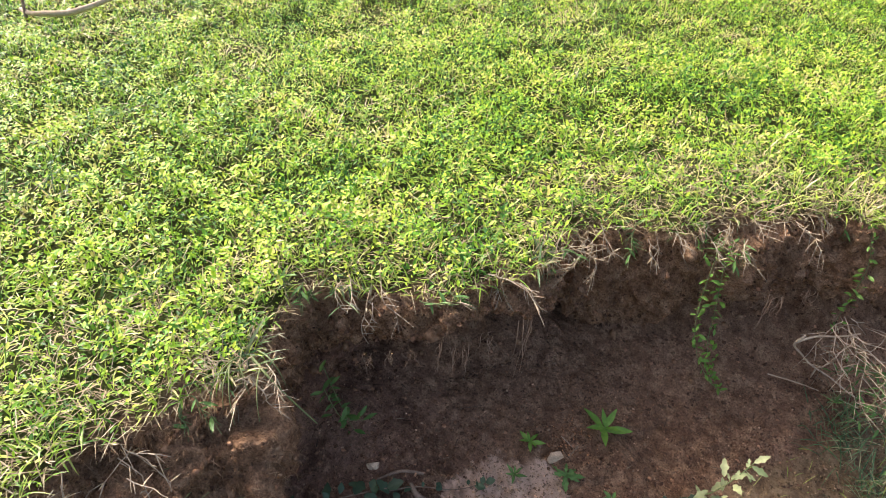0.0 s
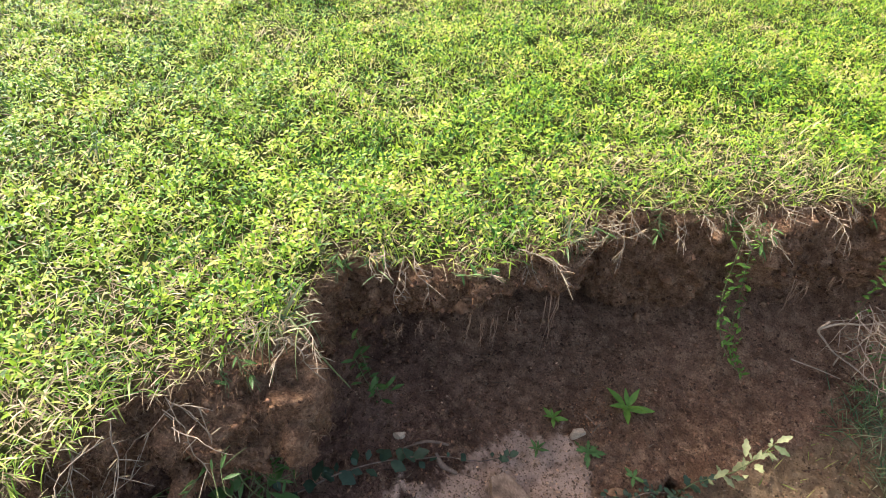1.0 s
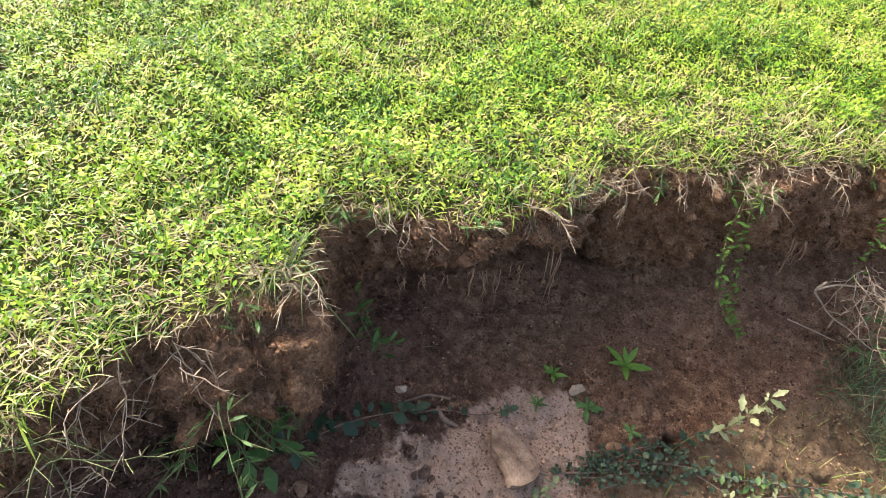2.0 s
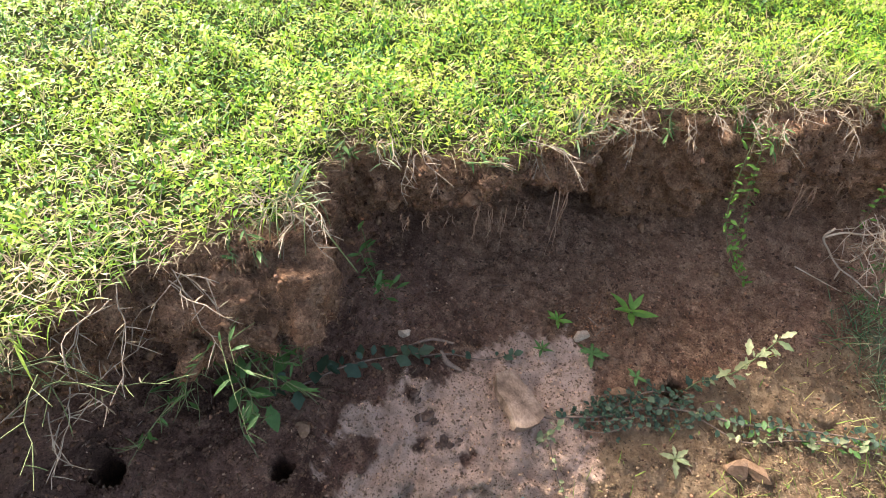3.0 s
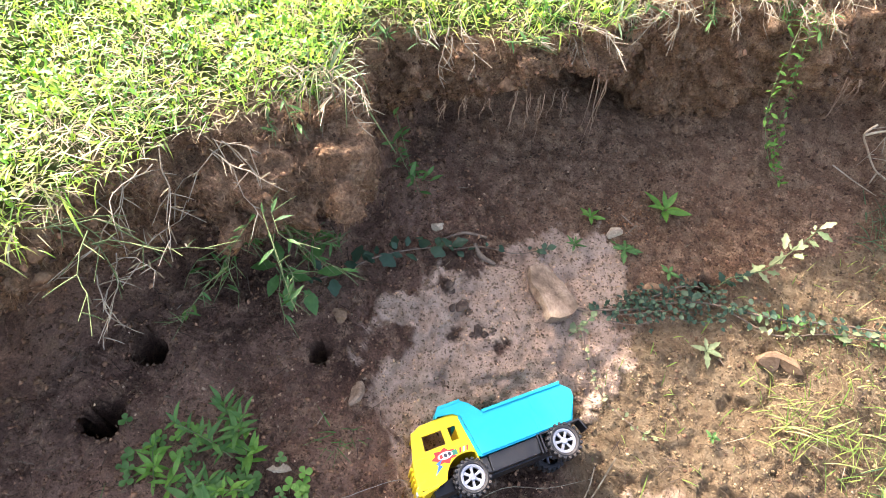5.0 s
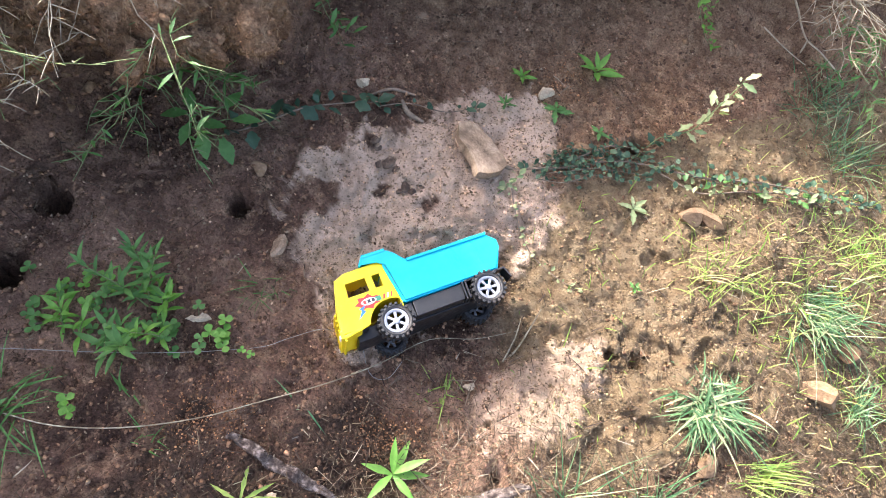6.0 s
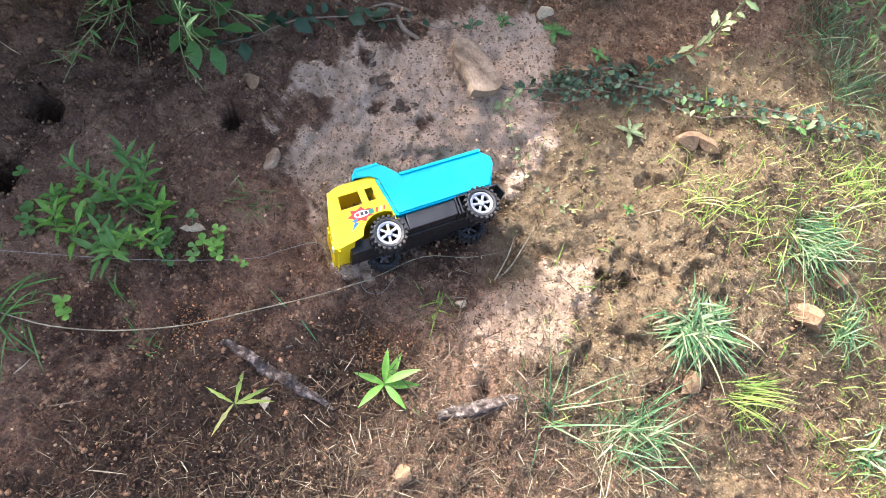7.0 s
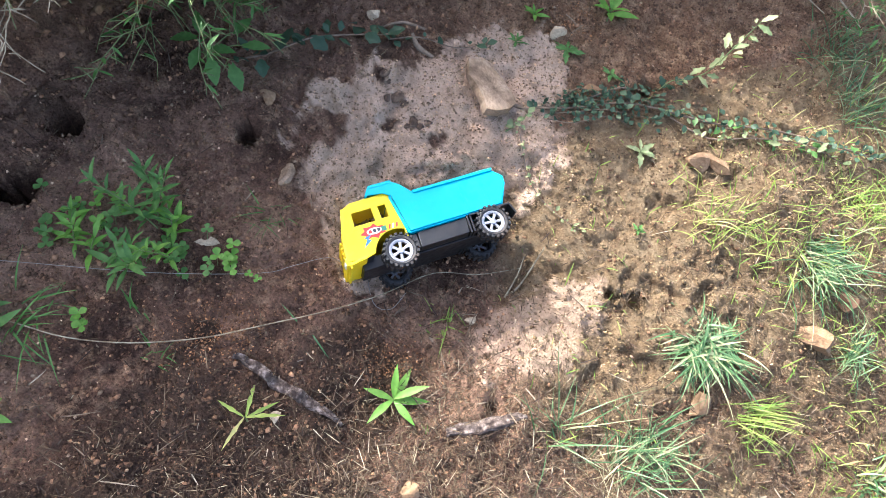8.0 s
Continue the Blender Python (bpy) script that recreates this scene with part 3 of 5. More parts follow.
M_STONE = rough_material("ochre_stone", [(0.3, (0.16, 0.095, 0.05)), (0.5, (0.24, 0.15, 0.082)), (0.72, (0.33, 0.225, 0.135))], 60, 0.8, 0.003)
M_SLAB = rough_material("sandy_slab", [(0.36, (0.14, 0.095, 0.058)), (0.5, (0.26, 0.18, 0.115)), (0.64, (0.38, 0.275, 0.185))], 40, 0.9, 0.003)
M_BONE = rough_material("pale_stone", [(0.3, (0.4, 0.3, 0.19)), (0.7, (0.6, 0.49, 0.34))], 40, 0.8, 0.002)
M_CRUMB = rough_material("crumb", [(0.3, (0.13, 0.07, 0.04)), (0.6, (0.22, 0.125, 0.07)), (0.8, (0.31, 0.19, 0.11))], 30, 0.95, 0.001, 400, True)
M_DRYC = rough_material("dry_crumb", [(0.3, (0.14, 0.095, 0.048)), (0.6, (0.23, 0.165, 0.088)), (0.8, (0.32, 0.24, 0.14))], 30, 0.95, 0.001, 400, True)
M_CRUST = rough_material("crust", [(0.36, (0.05, 0.032, 0.022)), (0.5, (0.1, 0.066, 0.045)), (0.66, (0.2, 0.145, 0.1))], 90, 0.95, 0.006, 300)
M_ORANGE = rough_material("orange_grit", [(0.3, (0.22, 0.1, 0.045)), (0.6, (0.36, 0.18, 0.08)), (0.8, (0.48, 0.28, 0.14))], 40, 0.9, 0.001, 400, True)
M_CLOD = rough_material("dry_clod", [(0.36, (0.14, 0.077, 0.04)), (0.5, (0.26, 0.152, 0.08)), (0.66, (0.38, 0.245, 0.138))], 60, 0.95, 0.006, 200, False)
M_GRIT = rough_material("grit", [(0.3, (0.3, 0.2, 0.12)), (0.6, (0.42, 0.295, 0.185)), (0.8, (0.52, 0.385, 0.255))], 40, 0.9, 0.001, 400, True)
M_YELL = plastic("yellow_plastic", (0.86, 0.62, 0.004), 0.3, 0.16)
M_BLUE = plastic("turquoise_plastic", (0.0, 0.4, 0.53), 0.5, 0.03)
M_BLACK = plastic("black_plastic", (0.011, 0.011, 0.012), 0.3, 0.06)
M_TYRE = plastic("tyre_rubber", (0.014, 0.014, 0.015), 0.5, 0.3)
M_RIM = plastic("silver_rim", (0.36, 0.36, 0.37), 0.3, 0.25, 0.7)
M_RED = plastic("red_print", (0.5, 0.03, 0.025), 0.35, 0.1)
M_WHITE = plastic("white_print", (0.72, 0.68, 0.62), 0.35, 0.1)
M_NAVY = plastic("blue_print", (0.03, 0.17, 0.42), 0.35, 0.1)
M_GRN = plastic("green_print", (0.03, 0.2, 0.12), 0.35, 0.1)
M_CORD = plastic("cord", (0.3, 0.27, 0.23), 0.4, 0.2)
M_INK = plastic("ink", (0.03, 0.03, 0.045), 0.4, 0.1)


# ---- the toy truck, on its side ----
def slab_of(poly, y0, y1, bevel=0.0012):
    """A plate: an outline in x, z pushed from y0 to y1."""
    bm = bmesh.new()
    vs = [bm.verts.new((x, y0, z)) for x, z in poly]
    f = bm.faces.new(vs)
    r = bmesh.ops.extrude_face_region(bm, geom=[f])
    bmesh.ops.translate(bm, verts=[v for v in r["geom"] if isinstance(v, bmesh.types.BMVert)], vec=(0, y1 - y0, 0))
    if bevel:
        bmesh.ops.bevel(bm, geom=list(bm.edges), offset=bevel, segments=2, affect="EDGES", profile=0.6)
    return bm


def block(x0, x1, y0, y1, z0, z1, bevel=0.0012):
    return slab_of([(x0, z0), (x1, z0), (x1, z1), (x0, z1)], y0, y1, bevel)


def add(bm, *others):
    for o in others:
        me = bpy.data.meshes.new("tmp")
        o.to_mesh(me)
        o.free()
        bm.from_mesh(me)
        bpy.data.meshes.remove(me)
    return bm


def lathe(profile, n=32):
    """A turned body about the y axis from (y, r) pairs."""
    bm = bmesh.new()
    rings = []
    for y, r in profile:
        rings.append([bm.verts.new((r * math.cos(2 * math.pi * k / n), y, r * math.sin(2 * math.pi * k / n))) for k in range(n)])
    for a, b in zip(rings, rings[1:]):
        for k in range(n):
            bm.faces.new((a[k], a[(k + 1) % n], b[(k + 1) % n], b[k]))
    return bm


def tyre_mesh():
    bm = lathe([(-0.012, 0.021), (-0.013, 0.0245), (-0.011, 0.0278), (0, 0.0286), (0.011, 0.0278), (0.013, 0.0245), (0.012, 0.0212), (0.009, 0.0203), (0.009, 0.019), (-0.009, 0.019), (-0.012, 0.021)], 40)
    for k in range(20):
        for side in (-1, 1):
            g = block(-0.0024, 0.0024, side * 0.002, side * 0.0138, 0.0264, 0.0308, 0.0006)
            bmesh.ops.rotate(g, verts=g.verts, cent=(0, 0, 0), matrix=Euler((0, 2 * math.pi * (k + 0.25 * side) / 20, 0)).to_matrix())
            add(bm, g)
    return bm


def rim_mesh():
    bm = lathe([(0.004, 0.0135), (0.0095, 0.0142), (0.0105, 0.0165), (0.0105, 0.0185), (0.008, 0.019)], 36)
    for k in range(6):
        sp = slab_of([(-0.0016, 0.003), (0.0016, 0.003), (0.0025, 0.0155), (-0.0025, 0.0155)], 0.005, 0.0092, 0.0006)
        bmesh.ops.rotate(sp, verts=sp.verts, cent=(0, 0, 0), matrix=Euler((0, 2 * math.pi * k / 6, 0)).to_matrix())
        add(bm, sp)
    add(bm, lathe([(0.002, 0.0001), (0.002, 0.0055), (0.0098, 0.0052), (0.0108, 0.0035), (0.0108, 0.0001)], 20))
    for k in range(6):
        a = 2 * math.pi * (k + 0.5) / 6
        b = block(-0.0006, 0.0006, 0.0095, 0.0112, 0.0033, 0.0046, 0)
        bmesh.ops.rotate(b, verts=b.verts, cent=(0, 0, 0), matrix=Euler((0, a, 0)).to_matrix())
        add(bm, b)
    bmesh.ops.scale(bm, verts=bm.verts, vec=(1.1, 1, 1.1))
    return bm


def toy_truck(m):
    t = thing("toy_truck", "yellow and turquoise plastic toy dump truck on its side", "toy truck", m)
    # cab
    arch = [(0.0385 * math.cos(a), 0.0385 * math.sin(a)) for a in np.linspace(radians(14), radians(120), 13)]
    lower = [(-0.019, 0.053), (0.0755, 0.053), (0.081, 0.03), (0.0825, 0.016), (0.0815, 0.008), (0.05, 0.006), (0.042, 0.008)] + arch + [(-0.0195, 0.034)]
    cab = part("cab", slab_of(lower, 0.0478, 0.0515, 0.001), M_YELL, t, "bright yellow plastic cab")
    part("side_panel", slab_of(lower, -0.0515, -0.0478, 0.001), M_YELL, cab)
    for y0, y1 in ((0.0478, 0.0514), (-0.0514, -0.0478)):
        fr = block(-0.0195, -0.003, y0, y1, 0.0525, 0.087, 0.0008)
        add(fr, block(0.0095, 0.0205, y0, y1, 0.0525, 0.087, 0.0008))
        add(fr, block(-0.004, 0.01, y0, y1, 0.0525, 0.0615, 0.0008))
        add(fr, block(0.0195, 0.058, y0, y1, 0.0525, 0.0605, 0.0008))
        add(fr, slab_of([(0.056, 0.0525), (0.0755, 0.0525), (0.0665, 0.087), (0.0525, 0.087)], y0, y1, 0.0008))
        add(fr, slab_of([(-0.0205, 0.083), (0.0685, 0.083), (0.0635, 0.0945), (0.05, 0.101), (-0.01, 0.1025), (-0.019, 0.099)], y0, y1, 0.001))
        part("window_frame", fr, M_YELL, cab)
    part("roof", slab_of([(-0.0195, 0.0985), (-0.01, 0.1028), (0.05, 0.1012), (0.0645, 0.0945), (0.063, 0.092), (0.049, 0.0982), (-0.01, 0.0998), (-0.0185, 0.096)], -0.0505, 0.0505, 0.0006), M_YELL, cab)
    part("back_panel", block(-0.0215, -0.0185, -0.0505, 0.0505, 0.02, 0.099, 0.001), M_YELL, cab)
    front = slab_of([(0.0785, 0.0545), (0.0745, 0.0545), (0.0785, 0.03), (0.0795, 0.012), (0.0785, -0.003), (0.0815, -0.003), (0.0838, 0.012), (0.0825, 0.03)], -0.0505, 0.0505, 0.0008)
    for z in (0.046, 0.038, 0.030, 0.022):
        add(front, block(0.0793, 0.085 - 0.09 * max(0, z - 0.026), -0.034, 0.034, z - 0.0022, z + 0.0018, 0.0007))
    part("grille", front, M_YELL, cab)
    for y in (-0.0492, 0.0492):
        part("windscreen_pillar", slab_of([(0.0735, 0.053), (0.0785, 0.053), (0.067, 0.0945), (0.0625, 0.0945)], y - 0.0022, y + 0.0022, 0.0008), M_YELL, cab)
    part("bumper", slab_of([(0.052, 0.005), (0.079, 0.0005), (0.086, 0.0025), (0.0868, 0.013), (0.082, 0.016), (0.0795, 0.006), (0.052, 0.0095)], -0.0525, 0.0525, 0.001), M_YELL, t, "yellow front bumper")
    for y in (-0.038, 0.038):
        part("headlight", block(0.0835, 0.088, y - 0.009, y + 0.009, 0.0045, 0.0105, 0.0010), M_WHITE, t)
    part("cab_floor", block(-0.018, 0.076, -0.047, 0.047, 0.0385, 0.0415, 0), M_YELL, cab)
    # Added black plate paints the shade inside the cab's open bottom
    part("underside_shade", block(0.042, 0.078, -0.046, 0.046, 0.006, 0.0095, 0), M_BLACK, t, "black plate standing for shade in the cab's open underside")
    part("seat", add(block(0.0, 0.03, -0.04, 0.04, 0.042, 0.055, 0.002), block(-0.014, -0.004, -0.04, 0.04, 0.042, 0.08, 0.002)), M_YELL, cab)
    # door print: a burst, an oval and stripes
    star = [(0.03 + r * math.cos(a), 0.044 + 0.62 * r * math.sin(a)) for a, r in ((2 * math.pi * k / 14, 0.0145 if k % 2 else 0.0215) for k in range(14))]
    st = part("sticker", slab_of(star, 0.0515, 0.0518, 0), M_RED, cab, "red and blue door sticker")
    part("bolt", slab_of([(0.034, 0.041), (0.047, 0.037), (0.043, 0.034), (0.052, 0.021), (0.037, 0.031), (0.041, 0.034)], 0.0518, 0.0520, 0), M_NAVY, st)
    oval = [(0.028 + 0.0125 * math.cos(a), 0.0445 + 0.0055 * math.sin(a)) for a in np.linspace(0, 6.2, 22)]
    part("oval", slab_of(oval, 0.0520, 0.0522, 0), M_WHITE, st)
    for i, x in enumerate((0.0345, 0.0275, 0.0205)):
        part("mark", block(x - 0.0024, x + 0.0024, 0.0522, 0.0523, 0.0418, 0.0474, 0), M_INK if i else M_RED, st)
    part("dash", block(0.008, 0.0165, 0.0518, 0.0520, 0.0405, 0.0482, 0), M_GRN, st)
    for x in (0.0055, -0.0005, -0.0065):
        part("stripe", slab_of([(x, 0.0405), (x - 0.0032, 0.0405), (x - 0.006, 0.0482), (x - 0.0028, 0.0482)], 0.0518, 0.0520, 0), M_RED if x > 0 or x < -0.004 else M_WHITE, st)
    # dump bed
    side = [(-0.026, 0.026), (-0.185, 0.026), (-0.207, 0.058), (-0.2085, 0.072), (-0.192, 0.0885), (-0.052, 0.0885), (-0.036, 0.108), (-0.024, 0.1165), (0.012, 0.1165), (0.021, 0.104), (-0.006, 0.100), (-0.017, 0.092)]
    bed = part("dump_bed", slab_of(side, 0.0535, 0.0565, 0.0008), M_BLUE, t, "turquoise plastic tipping bed")
    part("bed_side", slab_of(side, -0.0565, -0.0535, 0.0008), M_BLUE, bed)
    part("bed_floor", block(-0.188, -0.024, -0.0535, 0.0535, 0.0235, 0.0265, 0.0006), M_BLUE, bed)
    part("bed_front", slab_of([(-0.026, 0.025), (-0.0215, 0.025), (-0.0125, 0.091), (-0.017, 0.091)], -0.0535, 0.0535, 0.0006), M_BLUE, bed)
    part("cab_guard", slab_of([(-0.024, 0.1135), (0.0125, 0.1135), (0.021, 0.101), (0.024, 0.1035), (0.0135, 0.1185), (-0.025, 0.1185)], -0.0575, 0.0575, 0.0006), M_BLUE, bed)
    part("guard_riser", slab_of([(-0.017, 0.090), (-0.0125, 0.090), (-0.018, 0.116), (-0.0225, 0.116)], -0.0535, 0.0535, 0.0006), M_BLUE, bed)
    part("tail_lip", slab_of([(-0.184, 0.0245), (-0.188, 0.0235), (-0.2035, 0.05), (-0.200, 0.052)], -0.0535, 0.0535, 0.0006), M_BLUE, bed)
    for sgn in (-1, 1):
        rail = slab_of([(-0.195, 0.0905), (-0.051, 0.0905), (-0.0525, 0.0855), (-0.193, 0.0855)], sgn * 0.0555, sgn * 0.0595, 0.0006)
        part("bed_rail", rail, M_BLUE, bed)
        for x in (-0.128, -0.133, -0.165, -0.17):
            part("rib", block(x - 0.0008, x + 0.0008, sgn * 0.056, sgn * 0.0569, 0.03, 0.085, 0.0002), M_BLUE, bed)
    # chassis
    ch = part("chassis", block(-0.195, 0.06, -0.026, 0.026, -0.006, 0.0135, 0.0015), M_BLACK, t, "black plastic chassis")
    for sgn in (-1, 1):
        part("side_tank", slab_of([(-0.122, 0.022), (-0.036, 0.022), (-0.034, -0.004), (-0.118, -0.004)], sgn * 0.03, sgn * 0.0505, 0.0015), M_BLACK, ch)
        part("tank_step", slab_of([(-0.034, 0.021), (-0.02, 0.021), (-0.022, 0.0), (-0.034, -0.004)], sgn * 0.03, sgn * 0.049, 0.001), M_BLACK, ch)
        for x in (-0.121, -0.1265):
            part("fender_strut", slab_of([(x, 0.025), (x - 0.003, 0.025), (x - 0.001, -0.006), (x + 0.002, -0.006)], sgn * 0.03, sgn * 0.0535, 0.0006), M_BLACK, ch)
        part("fender", slab_of([(-0.126, 0.0245), (-0.2, 0.0245), (-0.206, 0.004), (-0.2035, 0.004), (-0.198, 0.0215), (-0.126, 0.0215)], sgn * 0.028, sgn * 0.0545, 0.0006), M_BLACK, ch)
    for x in (0, -0.16):
        ax = lathe([(-0.047, 0.0001), (-0.047, 0.0035), (0.047, 0.0035), (0.047, 0.0001)], 12)
        bmesh.ops.translate(ax, verts=ax.verts, vec=(x, 0, 0))
        part("axle", ax, M_BLACK, ch)
    tm, rm = bpy.data.meshes.new("tyre"), bpy.data.meshes.new("rim")
    for bm, me, mat in ((tyre_mesh(), tm, M_TYRE), (rim_mesh(), rm, M_RIM)):
        bmesh.ops.recalc_face_normals(bm, faces=bm.faces)
        bm.to_mesh(me)
        bm.free()
        me.materials.append(mat)
    for x in (0, -0.16):
        for sgn in (1, -1):
            w = linked("wheel", None, t, Matrix.Translation((x, 0.0455 * sgn, 0)) @ Euler((0, random.uniform(0, 1), 0 if sgn > 0 else math.pi)).to_matrix().to_4x4() @ Matrix.Diagonal((0.94, 1, 0.94, 1)))
            w.empty_display_size = 0.01
            linked("tyre", tm, w, None, "knobbly black tyre")
            linked("rim", rm, w, None, "silver six-spoke rim")
    return t


def truck_pose():
    fwd = Vector((-0.824, -0.566, 0.0)).normalized()
    lft = Vector((0.085, -0.12, 0.99))
    lft = (lft - fwd * lft.dot(fwd)).normalized()
    up = fwd.cross(lft)
    k = 0.915
    hub = Vector((0.258, 0.449, -0.368))
    org = hub - lft * 0.056 * k
    m = Matrix((fwd, lft, up)).transposed().to_4x4()
    return Matrix.Translation(org) @ m @ Matrix.Scale(k, 4)


toy_truck(truck_pose())


# ---- stones, wood and cord ----
def rock_mesh(name, size, mat, seed, flat=1.0, cuts=2):
    """A broken stone: a ball cut by flat faces, then roughened."""
    bm = bmesh.new()
    bmesh.ops.create_icosphere(bm, subdivisions=3, radius=1)
    r = random.Random(seed)
    planes = [(Vector((r.gauss(0, 1), r.gauss(0, 1), r.gauss(0, 1))).normalized(), r.uniform(0.42, 0.72)) for _ in range(9 + cuts)]
    for v in bm.verts:
        for n, d in planes:
            over = v.co.dot(n) - d
            if over > 0:
                v.co -= n * over
        v.co += v.co.normalized() * 0.05 * noise.noise(v.co * 3 + Vector((seed, 0, 0)))
        v.co = Vector((v.co.x * size[0], v.co.y * size[1], v.co.z * size[2] * flat))
    me = bpy.data.meshes.new(name)
    bm.to_mesh(me)
    bm.free()
    me.materials.append(mat)
    return me


def stone(name, label, x, y, size, mat, seed, rz=0, tilt=0, group="", lift=0.35):
    ob = new(name, rock_mesh(name, [s * 0.72 for s in size], mat, seed))
    p = drop(x, y)
    ob.matrix_basis = Matrix.Translation(p + Vector((0, 0, size[2] * lift * 0.5))) @ Euler((radians(tilt), 0, radians(rz))).to_matrix().to_4x4()
    return tagged(ob, label, "stone", group)


def stone_slab():
    """A flat stone with chipped edges, tilted out of the sand."""
    bm = bmesh.new()
    out = [(-0.052, -0.012), (-0.056, 0.008), (-0.04, 0.02), (-0.01, 0.021), (0.02, 0.025), (0.046, 0.022), (0.053, 0.008), (0.049, -0.009), (0.041, -0.023), (0.01, -0.022), (-0.025, -0.02)]
    bot = [bm.verts.new((x, y * 1.35, -0.008)) for x, y in out]
    f = bm.faces.new(bot)
    r = bmesh.ops.extrude_face_region(bm, geom=[f])
    bmesh.ops.translate(bm, verts=[v for v in r["geom"] if isinstance(v, bmesh.types.BMVert)], vec=(0, 0, 0.015))
    bmesh.ops.triangulate(bm, faces=bm.faces)
    bmesh.ops.subdivide_edges(bm, edges=bm.edges, cuts=3, use_grid_fill=True)
    for v in bm.verts:
        v.co += Vector((noise.noise(v.co * 60), noise.noise(v.co * 60 + Vector((9, 0, 0))), noise.noise(v.co * 50 + Vector((0, 9, 0))))) * 0.003 + Vector((noise.noise(v.co * 24), noise.noise(v.co * 24 + Vector((5, 0, 0))), 0.3 * noise.noise(v.co * 30 + Vector((0, 5, 0))))) * 0.005
    me = bpy.data.meshes.new("stone_slab")
    bmesh.ops.recalc_face_normals(bm, faces=bm.faces)
    bm.to_mesh(me)
    bm.free()
    me.materials.append(M_SLAB)
    ob = new("stone_slab", me)
    a, b = drop(0.292, 0.81), drop(0.353, 0.741)
    d = (b - a).normalized()
    side = Vector((-d.y, d.x, 0)).normalized() * 0.05
    mid = (a + b) / 2
    e = (drop(mid.x + side.x, mid.y + side.y) - drop(mid.x - side.x, mid.y - side.y)).normalized()
    up = d.cross(e).normalized()
    e = up.cross(d)
    lie = Matrix((d, e, up)).transposed().to_4x4()
    ob.matrix_basis = Matrix.Translation(mid + up * 0.016) @ lie @ Euler((radians(-9), radians(-5), 0)).to_matrix().to_4x4()
    return tagged(ob, "flat sandy-brown stone slab half sunk in sand", "stone")


def line_thing(name, label, category, pts, radii, mat, lift=0.002, sides=6, group="", ground_it=True):
    P = [drop(p[0], p[1]) + Vector((0, 0, lift + (p[2] if len(p) > 2 else 0))) if ground_it else Vector(p) for p in pts]
    ob = new(name, mesh_of(name, tube(P, radii, sides), mat))
    return tagged(ob, label, category, group)


def bark_strip(name, label, a, b, width):
    """A curled strip of old bark lying on the soil."""
    a, b = drop(*a), drop(*b)
    n, m = 40, 13
    V, F = [], []
    d = b - a
    sd = Vector((0, 0, 1)).cross(d).normalized()
    for i in range(n + 1):
        t = i / n
        w = width * (0.2 + 0.8 * math.sin(math.pi * min(1, 0.06 + t * 0.95)) ** 0.7) * (1 + 0.12 * noise.noise(Vector((t * 7, 1, 2))))
        bed = a + d * t
        bed.z = max(bed.z, drop(bed.x, bed.y).z) + 0.003
        bed += sd * 0.004 * noise.noise(Vector((t * 4, 7, 1)))
        for k in range(m):
            g = math.pi * (k / (m - 1) - 0.5) * 1.1
            c = bed + sd * (math.sin(g) * w / 1.6) + Vector((0, 0, math.cos(g) * w * 0.3 - w * 0.12))
            c += Vector((0, 0, 0.0028 * noise.noise(Vector((t * 5, k * 1.9, 4))) + 0.001 * noise.noise(Vector((t * 40, k * 3.7, 4)))))
            V.append(c)
    for i in range(n):
        for k in range(m - 1):
            F.append((i * m + k, i * m + k + 1, (i + 1) * m + k + 1, (i + 1) * m + k))
    me = mesh_of(name, (np.array(V), np.array(F)), M_BARK)
    ob = new(name, me)
    sol = ob.modifiers.new("thickness", "SOLIDIFY")
    sol.thickness = 0.0025
    return tagged(ob, label, "bark")


stone_slab()
stone("stone", "pale rounded stone on damp soil", 0.428, 0.926, (0.026, 0.022, 0.022), M_BONE, 1, 30)
stone("stone", "broken ochre stone beside a creeping plant", 0.708, 0.768, (0.042, 0.03, 0.03), M_STONE, 2, 20)
stone("stone", "flat ochre stone half sunk in lit sand", 0.744, 0.765, (0.046, 0.028, 0.02), M_STONE, 3, -25)
stone("stone", "upright brown chip of stone at the sand's edge", 0.063, 0.53, (0.019, 0.036, 0.016), M_SLAB, 4, 10)
stone("stone", "small brown stone on damp soil", 0.008, 0.634, (0.026, 0.02, 0.018), M_STONE, 5, 50)
stone("stone", "angular orange-brown stone beside a grass tuft", 0.945, 0.522, (0.062, 0.04, 0.042), M_STONE, 6, -25, 0, "", 0.6)
stone("stone", "orange stone under a grass tuft", 0.766, 0.386, (0.042, 0.034, 0.028), M_STONE, 7, 60)
stone("soil_clod", "porous brown clod of earth by a grass tuft", 1.006, 0.613, (0.045, 0.04, 0.04), M_CRUMB, 8, 10)
stone("stone", "flat pale chip on dark soil", -0.01, 0.405, (0.034, 0.014, 0.008), M_BONE, 9, 5)
stone("stone", "small orange stone in the straw litter", 0.347, 0.162, (0.028, 0.022, 0.02), M_STONE, 10, 40)
stone("stone", "white pebble beside the dry seed head", 0.141, 0.21, (0.018, 0.015, 0.014), M_BONE, 11, 0)
